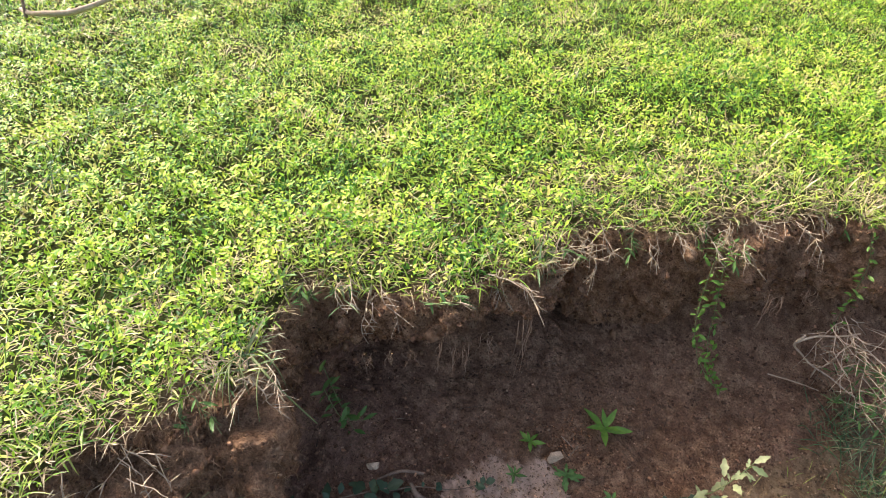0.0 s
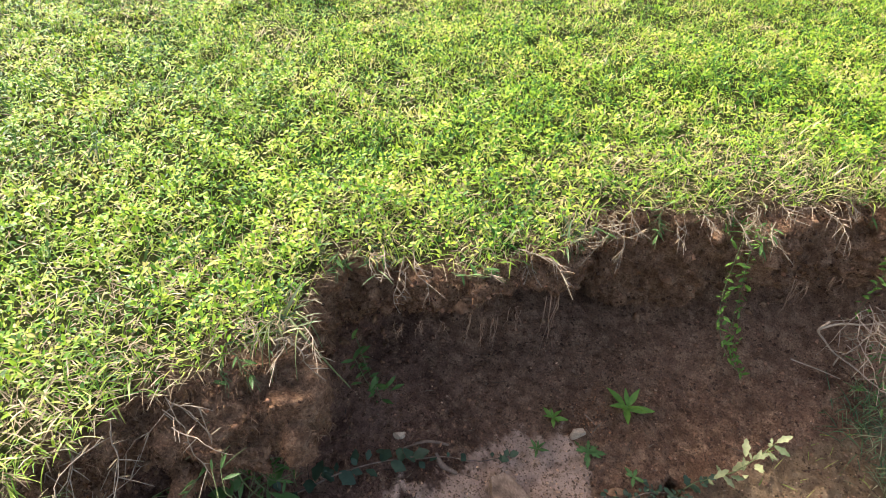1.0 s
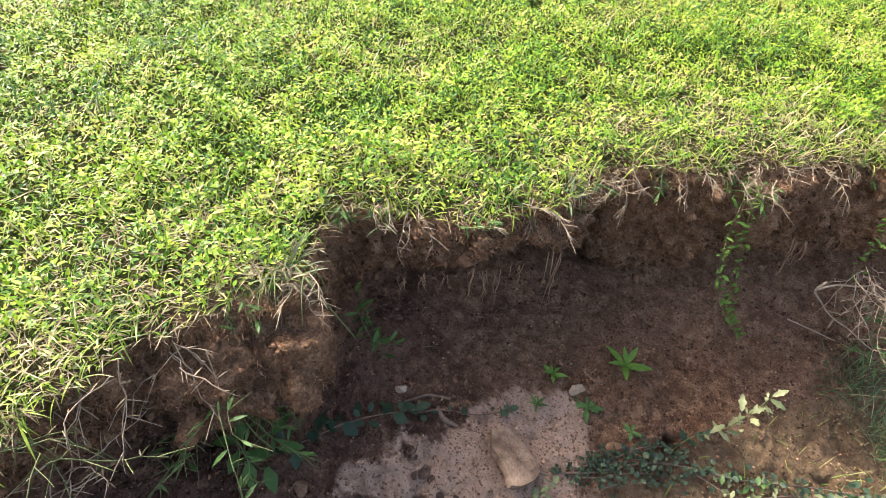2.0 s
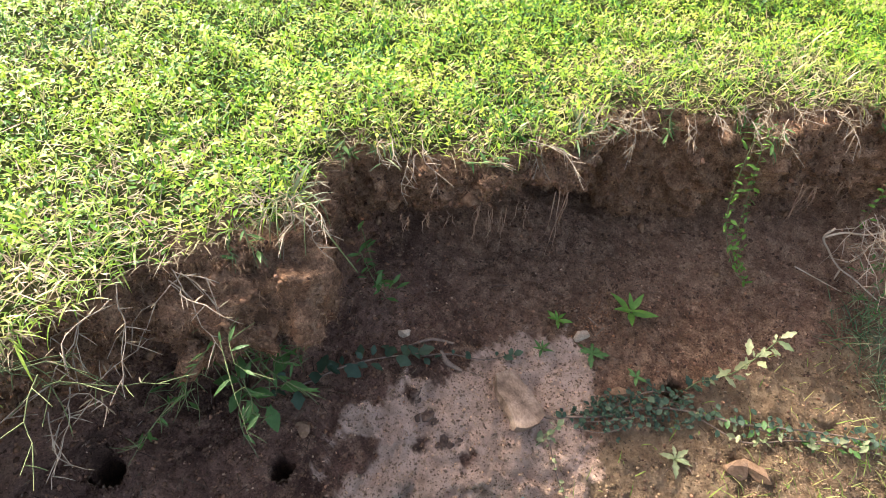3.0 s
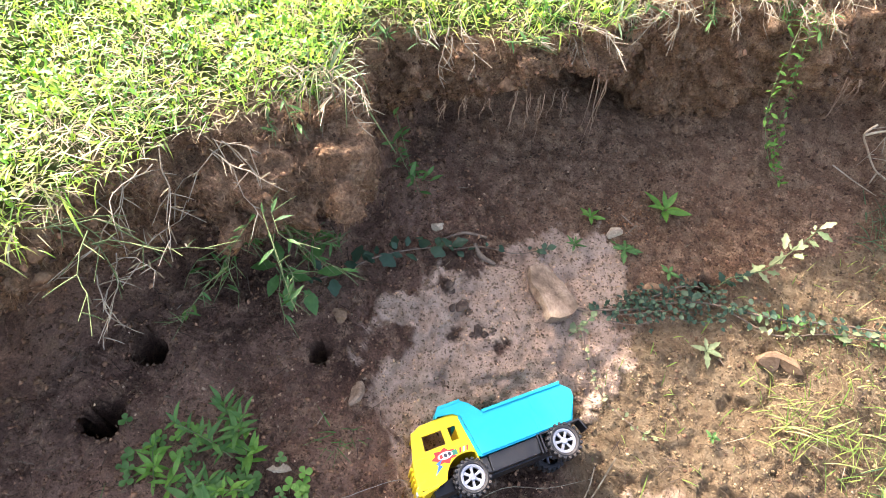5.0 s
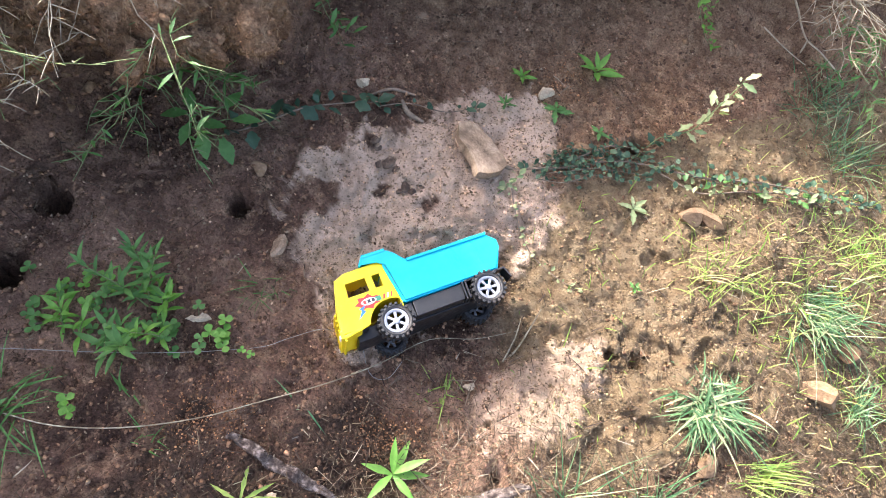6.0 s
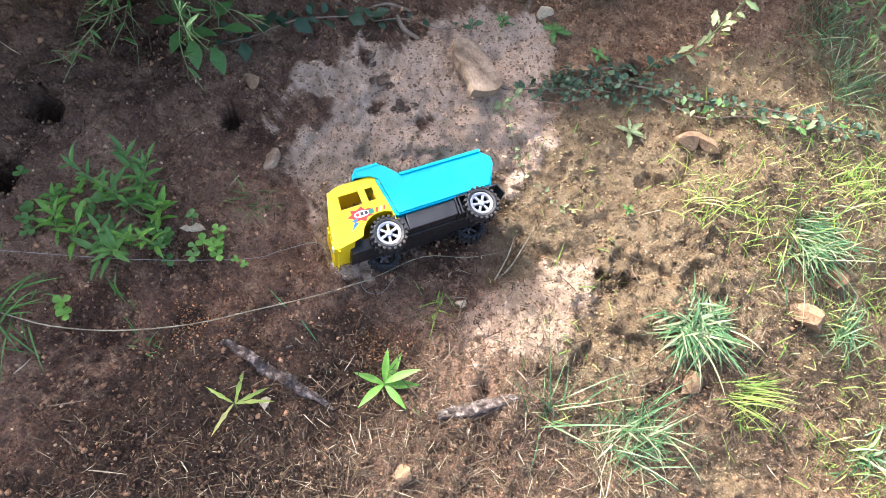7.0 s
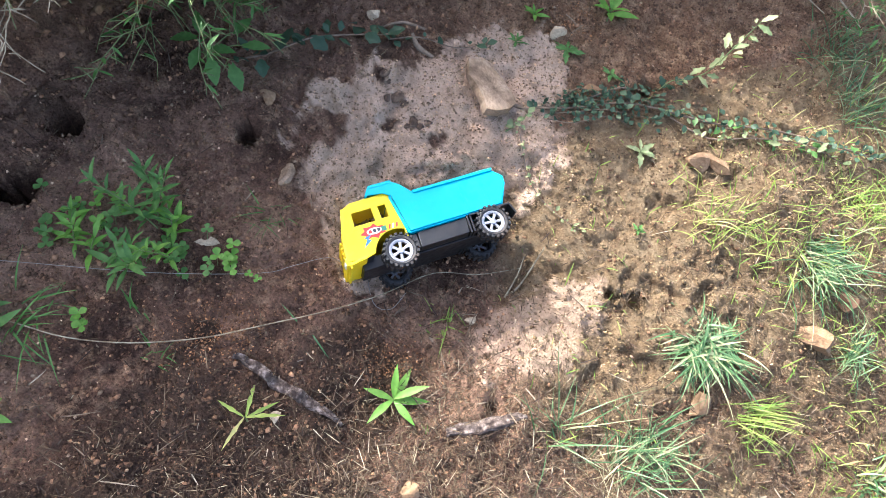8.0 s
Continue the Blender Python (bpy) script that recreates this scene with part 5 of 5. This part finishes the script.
def hanging_root(label, top, length, seed, thick=0.0016):
    r = random.Random(seed)
    t = thing("hanging_root", label, "root", Matrix.Translation(top))
    for k in range(6):
        p, q = Vector((r.uniform(-0.012, 0.012), r.uniform(-0.008, 0.008), 0.012)), []
        n = 6
        for i in range(n):
            q.append(p.copy())
            p += Vector((r.gauss(0, 0.0022), r.gauss(0, 0.0022), -length / n * r.uniform(0.8, 1.1) * (1 - 0.13 * k)))
        linked("strand", mesh_of("strand", tube(q, (thick * 0.62 * (1 - 0.12 * k), 0.0003), 5), M_ROOT), t)
    return t


for i, (x, y, z, ln, th) in enumerate(((0.318, 1.035, -0.12, 0.16, 0.0024), (0.2, 0.955, -0.115, 0.09, 0.0018), (0.222, 0.965, -0.12, 0.085, 0.0014), (0.257, 1.0, -0.125, 0.06, 0.0012), (0.12, 0.93, -0.12, 0.05, 0.0014),
                                       (0.745, 1.215, -0.15, 0.09, 0.0018), (0.765, 1.215, -0.15, 0.07, 0.0014), (0.82, 1.24, -0.14, 0.05, 0.0012), (0.15, 0.935, -0.12, 0.045, 0.0012), (0.085, 0.925, -0.13, 0.06, 0.0014))):
    hanging_root("fine brown roots hanging below the overhanging turf", Vector((x + 0.016, y - 0.022, z + 0.022)), ln * 1.25, i, th)

sprig("hanging vine with small green leaves on the bank", [(0.657, 1.19, -0.01), (0.66, 1.17, -0.07), (0.67, 1.157, -0.135), (0.675, 1.13, -0.205), (0.702, 1.112, -0.27)], 0.016, 0.0065, M_BRIGHT, M_GSTEM, 0.008, True, name="hanging_vine", radius=0.0008, ground_it=False, droop=0.2)
sprig("hanging vine with small green leaves on the bank", [(0.64, 1.185, -0.02), (0.632, 1.138, -0.11), (0.638, 1.117, -0.165), (0.657, 1.1, -0.21), (0.70, 1.11, -0.28), (0.73, 1.115, -0.31)], 0.016, 0.0065, M_BRIGHT, M_GSTEM, 0.008, True, name="hanging_vine", radius=0.0008, ground_it=False, droop=0.2)
sprig("hanging vine with small green leaves by the lip", [(0.93, 1.315, -0.02), (0.945, 1.28, -0.09), (0.935, 1.255, -0.16), (0.93, 1.24, -0.22)], 0.017, 0.007, M_BRIGHT, M_GSTEM, 0.008, True, name="hanging_vine", radius=0.0008, ground_it=False, droop=0.2)
sprig("trailing green sprig in the corner of the bank", [(0.03, 0.885, -0.12), (0.045, 0.88, -0.18), (0.06, 0.875, -0.23), (0.075, 0.87, -0.27)], 0.026, 0.008, M_GREEN, M_GSTEM, 0.013, True, name="hanging_vine", radius=0.0008, ground_it=False)
sprig("trailing green sprig in the corner of the bank", [(0.03, 0.875, -0.17), (0.06, 0.86, -0.22), (0.09, 0.88, -0.25)], 0.026, 0.008, M_GREEN, M_GSTEM, 0.014, True, name="hanging_vine", radius=0.0008, ground_it=False)
for i in range(7):
    g = random.Random(i + 40)
    hd, ln = g.uniform(-110, -20), g.uniform(0.035, 0.075)
    a = Vector((-0.02 + g.uniform(-0.03, 0.02), 0.79 + g.uniform(-0.02, 0.02), 0.01))
    dx, dy = math.cos(radians(hd)), math.sin(radians(hd))
    free_line("arching_grass", "green grass stem arching over the bank's lip", "grass stem", [a, a + Vector((dx, dy, 0.25)) * ln * 0.4, a + Vector((dx, dy, -0.15)) * ln * 0.8, a + Vector((dx, dy, -0.6)) * ln], (0.0011, 0.0005), M_GSTEM)
free_line("arching_grass", "long green grass stem hanging over the bank's lip", "grass stem", [(-0.03, 0.8, 0.0), (0.005, 0.775, -0.005), (0.03, 0.775, -0.05), (0.058, 0.779, -0.105)], (0.0022, 0.0009), M_GSTEM)


def straw_bush(label, root, reach, count, seed, down, head, fan, mat=None, name="dry_stems", leaves=False):
    """Dry branching grass stems hanging and sprawling from the lip."""
    r = random.Random(seed)
    t = thing(name, label, "dry plant", Matrix.Translation(root))
    me = mesh_of("leaf", leaf_shape(0.024 if leaves else 0.016, 0.0055 if leaves else 0.0022, 0.35, 0.2, 0.4, 4), M_GREEN if leaves else M_STRAW)
    for i in range(count):
        p = Vector((r.gauss(0, 0.02), r.gauss(0, 0.02), r.uniform(-0.01, 0.02)))
        hd = radians(head + r.gauss(0, fan))
        v = Vector((math.cos(hd), math.sin(hd), r.uniform(-down, 0.2))).normalized()
        q, ln = [], reach * r.uniform(0.5, 1.1)
        for k in range(8):
            q.append(p.copy())
            p = p + v * ln / 7 * r.uniform(0.6, 1.4)
            v = (v + Vector((r.gauss(0, 0.3), r.gauss(0, 0.3), r.gauss(-0.1, 0.28)))).normalized()
        linked("stem", mesh_of("stem", tube(q, (0.0009, 0.0004), 5, True), mat or M_STEM), t)
        for k in (1, 2, 3, 4, 5, 6):
            w = Vector((r.gauss(0, 1), r.gauss(0, 1), r.gauss(0, 0.6))).normalized()
            if r.random() < 0.85:
                linked("side_stem", mesh_of("side_stem", tube([q[k], q[k] + w * ln * 0.12 + v * 0.01, q[k] + w * ln * 0.22 + v * 0.02], (0.0009, 0.0004), 4), mat or M_STEM), t)
            if r.random() < (0.9 if leaves else 0.35):
                linked("leaf", me, t, aim(q[k], math.degrees(math.atan2(w.y, w.x)), r.uniform(-40, 40), 0, r.uniform(0.6, 1.2)))
    return t


straw_bush("dry branching grass stems sprawling down the bank", Vector((-0.205, 0.58, -0.02)), 0.15, 6, 1, 1.4, -65, 28, M_PSTEM)
straw_bush("yellow-green branching grass stems sprawling down the bank", Vector((-0.245, 0.495, -0.03)), 0.15, 7, 2, 0.9, -30, 45, M_GSTEM, "sprawling_grass")
straw_bush("dry pale stems tangled below the lip", Vector((-0.215, 0.49, -0.1)), 0.12, 5, 3, 0.7, -10, 50, M_PSTEM)
straw_bush("dry pale stems tangled below the lip", Vector((-0.15, 0.64, -0.03)), 0.12, 6, 23, 1.2, -50, 35, M_PSTEM)
for k, s in enumerate((0.34, 0.41, 0.47, 0.53, 0.6, 0.66, 0.72, 0.79, 0.85, 0.9, 0.97, 1.04, 1.1, 1.17, 1.22, 1.3, 1.37, 1.43, 1.5)):
    x, y = to_xy(s + 0.02 * math.sin(k * 2.3), float(lip(np.array([s]))[0]) - 0.004)
    straw_bush("dry grass runners hanging over the bank's lip", Vector((x, y, -0.012)), 0.075 + 0.03 * math.sin(k * 1.7), 4, 40 + k, 1.3, -54 + 25 * math.sin(k * 1.1), 45, M_PSTEM if k % 3 else M_GSTEM, "grass_runner", k % 3 == 0)
straw_bush("green-leaved stems hanging over the undercut", Vector((-0.085, 0.655, -0.09)), 0.15, 7, 4, 1.6, -60, 45, M_GSTEM, "hanging_weed", True)
straw_bush("green-leaved stems spreading at the bank's foot", Vector((-0.075, 0.66, -0.2)), 0.13, 8, 5, 0.3, 0, 45, M_GSTEM, "hanging_weed", True)
straw_bush("thin green stems trailing over the soil", Vector((-0.13, 0.63, -0.2)), 0.16, 4, 6, 0.6, -130, 25, M_GSTEM, "hanging_weed", True)
straw_bush("pale dead branching stems against the bank", Vector((0.96, 1.19, -0.22)), 0.13, 8, 7, 0.8, -80, 60, M_STEM)
straw_bush("pale dead branching stems against the bank", Vector((0.94, 1.21, -0.2)), 0.15, 9, 17, 1.0, -60, 50, M_BONE)
straw_bush("green leafy stems at the bank's foot", Vector((1.03, 1.13, -0.33)), 0.12, 9, 18, 0.1, -150, 60, M_GSTEM, "hanging_weed", True)
straw_bush("green leafy stems against the bank", Vector((1.02, 1.17, -0.27)), 0.13, 8, 8, 0.3, -120, 50, M_GSTEM, "hanging_weed", True)
straw_bush("dry stems over the bank's lip", Vector((0.66, 1.22, 0.0)), 0.09, 8, 9, 1.0, -80, 45)
straw_bush("dry stems over the bank's lip", Vector((0.40, 1.12, 0.0)), 0.08, 7, 10, 1.0, -60, 45)
straw_bush("dry stems over the bank's lip", Vector((-0.03, 0.77, 0.0)), 0.09, 9, 11, 0.5, -50, 70)

for pts, thick in ((((0.852, 1.177, -0.186), (0.839, 1.170, -0.207), (0.873, 1.188, -0.249), (0.905, 1.204, -0.287), (0.942, 1.222, -0.324), (0.975, 1.215, -0.338), (1.017, 1.202, -0.360), (1.071, 1.216, -0.400)), 0.0024),
                   (((0.942, 1.222, -0.324), (0.946, 1.224, -0.356), (0.948, 1.223, -0.381)), 0.0022),
                   (((0.849, 1.186, -0.219), (0.892, 1.209, -0.218), (0.945, 1.230, -0.230), (0.971, 1.222, -0.205)), 0.0026),
                   (((0.803, 1.130, -0.256), (0.902, 1.181, -0.330), (0.985, 1.199, -0.374), (1.039, 1.182, -0.379)), 0.0014)):
    free_line("dead_branch", "bleached crooked dead branch against the bank's foot", "branch", pts, (thick, thick * 0.55), M_BONE, 6)


# ---- loose stuff on the soil ----
def pick(count, weight, g):
    w = np.where(weight > 0, weight, 0)
    i = g.choice(len(w), count, p=w / w.sum())
    return GROUND["V"][i] + g.normal(0, 0.0022, (count, 3)) * np.array([1, 1, 0]), i


def pebbles(name, label, count, weight, mat, lo, hi, seed):
    g = np.random.default_rng(seed)
    P, _ = pick(count, weight, g)
    ico = np.array([(1, 0, 0), (0.3, 0.95, 0.1), (-0.8, 0.6, -0.1), (-0.8, -0.6, 0.1), (0.3, -0.95, -0.1), (0.1, 0, 1), (0, 0, -1)])
    tri = np.array([(k, (k + 1) % 5, 5) for k in range(5)] + [((k + 1) % 5, k, 6) for k in range(5)])
    size = lo + (hi - lo) * g.random(count) ** 3
    dim = size[:, None] * g.uniform(0.6, 1.2, (count, 3)) / 2
    V = ico[None] * g.uniform(0.5, 1.35, (count, 7, 1)) * dim[:, None]
    a = g.uniform(0, 6.283, count)
    c, s = np.cos(a)[:, None], np.sin(a)[:, None]
    V = np.stack([V[..., 0] * c - V[..., 1] * s, V[..., 0] * s + V[..., 1] * c, V[..., 2]], -1) + P[:, None]
    F = (tri[None] + (np.arange(count) * 7)[:, None, None]).reshape(-1, 3)
    me = quick_mesh(name, V.reshape(-1, 3), F)
    me.materials.append(mat)
    return tagged(new(name, me), label, "gravel", kind="stuff")


def scatter():
    S, NN, K, T, sand, tanm = (GROUND[k] for k in ("S", "NN", "K", "T", "sand", "tan"))
    view = (S > -0.45) & (S < 1.75) & (NN < 0.5)
    flo = ((K == 2) & view).astype(float)
    fac = ((K == 1) & view).astype(float)
    pebbles("sand_grit", "coarse pale grit in the spilled sand", 24000, flo * (sand * 1.0 + 0.03), M_GRIT, 0.0013, 0.0065, 1)
    pebbles("pale_gravel", "pale gravel strewn on damp soil", 1500, flo * (gauss(S, 0.2, 0.08) * gauss(NN, -0.45, 0.06) + 0.06 * (1 - sand)), M_GRIT, 0.0016, 0.008, 2)
    pebbles("soil_crumbs", "loose brown soil crumbs", 52000, flo * (1.02 - sand) * (1 - 0.85 * tanm), M_CRUMB, 0.0014, 0.0095, 3)
    pebbles("dry_crumbs", "dry ochre soil crumbs on the sunlit floor", 34000, flo * (1.02 - sand) * tanm, M_DRYC, 0.0012, 0.008, 13)
    pebbles("orange_grit", "orange-brown grit spread on dark soil", 3500, flo * (gauss(S, 0.2, 0.05) * gauss(NN, -0.21, 0.035) + gauss(S, 0.42, 0.04) * gauss(NN, -0.1, 0.03) + 0.7 * gauss(S, 0.93, 0.04) * gauss(NN, -0.52, 0.03)), M_ORANGE, 0.0012, 0.0045, 6)
    pebbles("bank_crumbs", "earth crumbs stuck in the bank's face", 15000, fac, M_CRUMB, 0.0016, 0.012, 4)
    pebbles("bank_clods", "clods of earth breaking out of the bank's face", 420, fac * (0.3 + gauss(S, 0.38, 0.12)), M_CLOD, 0.008, 0.034, 5)
    g = np.random.default_rng(9)
    # straw and rotted bits
    w = flo * (1 - sand) * (1 - 0.45 * smooth(0.55, 0.8, S)) * (0.07 + 1.2 * smooth(-0.22, 0.05, NN) * smooth(-0.3, 0.1, S) * (1 - 0.55 * tanm) + 0.5 * gauss(S, 0.5, 0.25) * gauss(NN, 0.1, 0.1))
    P, i = pick(62000, w, g)
    n = len(P)
    P[:, 2] += g.uniform(0.0005, 0.006, n)
    stuff("straw_litter", *strips(P, g.uniform(0, 6.283, n), g.uniform(1.2, 1.75, n), 0.003 + 0.03 * g.random(n) ** 3.5, g.uniform(0.0005, 0.0015, n), g.uniform(-0.9, 1.0, n), 4), M_LITTER, "rotting straw and plant litter on the soil", "litter")
    P, i = pick(2600, w, g)
    n = len(P)
    P[:, 2] += g.uniform(0.001, 0.009, n)
    stuff("twig_litter", *strips(P, g.uniform(0, 6.283, n), g.uniform(1.3, 1.7, n), 0.01 + 0.04 * g.random(n) ** 2, g.uniform(0.0009, 0.0022, n), g.uniform(-0.5, 0.5, n), 4, None, 0.3, 0.3, 0.8), M_CHIP, "dark twigs and broken stalks lying on the soil", "litter")
    # root hairs in the bank
    P, i = pick(13000, fac * (np.exp(-np.clip(T - T[K == 1].min(), 0, 200) / 26) + 0.8 * gauss(S, 0.38, 0.1) * (T - T[K == 1].min() < 45)), g)
    n = len(P)
    out = math.atan2(NY, NX)
    stuff("root_fibres", *strips(P, out + g.normal(0, 0.9, n), g.uniform(0.9, 2.4, n), g.uniform(0.004, 0.018, n), g.uniform(0.0004, 0.0009, n), g.uniform(0.2, 1.4, n), 3), M_FIBRE, "fine root fibres bristling from the bank's face", "roots")
    # thin grass on the sunlit bottom
    P, i = pick(4600, flo * (smooth(0.9, 1.25, S) * smooth(-0.28, -0.05, NN) * (0.15 + np.clip(fbm(GROUND["V"], 11, 3, 91), 0, 1)) + 0.02 * tanm), g)
    n = len(P)
    stuff("thin_grass", *strips(P, g.uniform(0, 6.283, n), g.uniform(0.1, 1.4, n), g.uniform(0.012, 0.045, n), g.uniform(0.001, 0.0026, n), g.uniform(0.2, 1.2, n), 3), M_YELLOW, "thin yellow-green grass on the sunlit sand", "grass")


scatter()
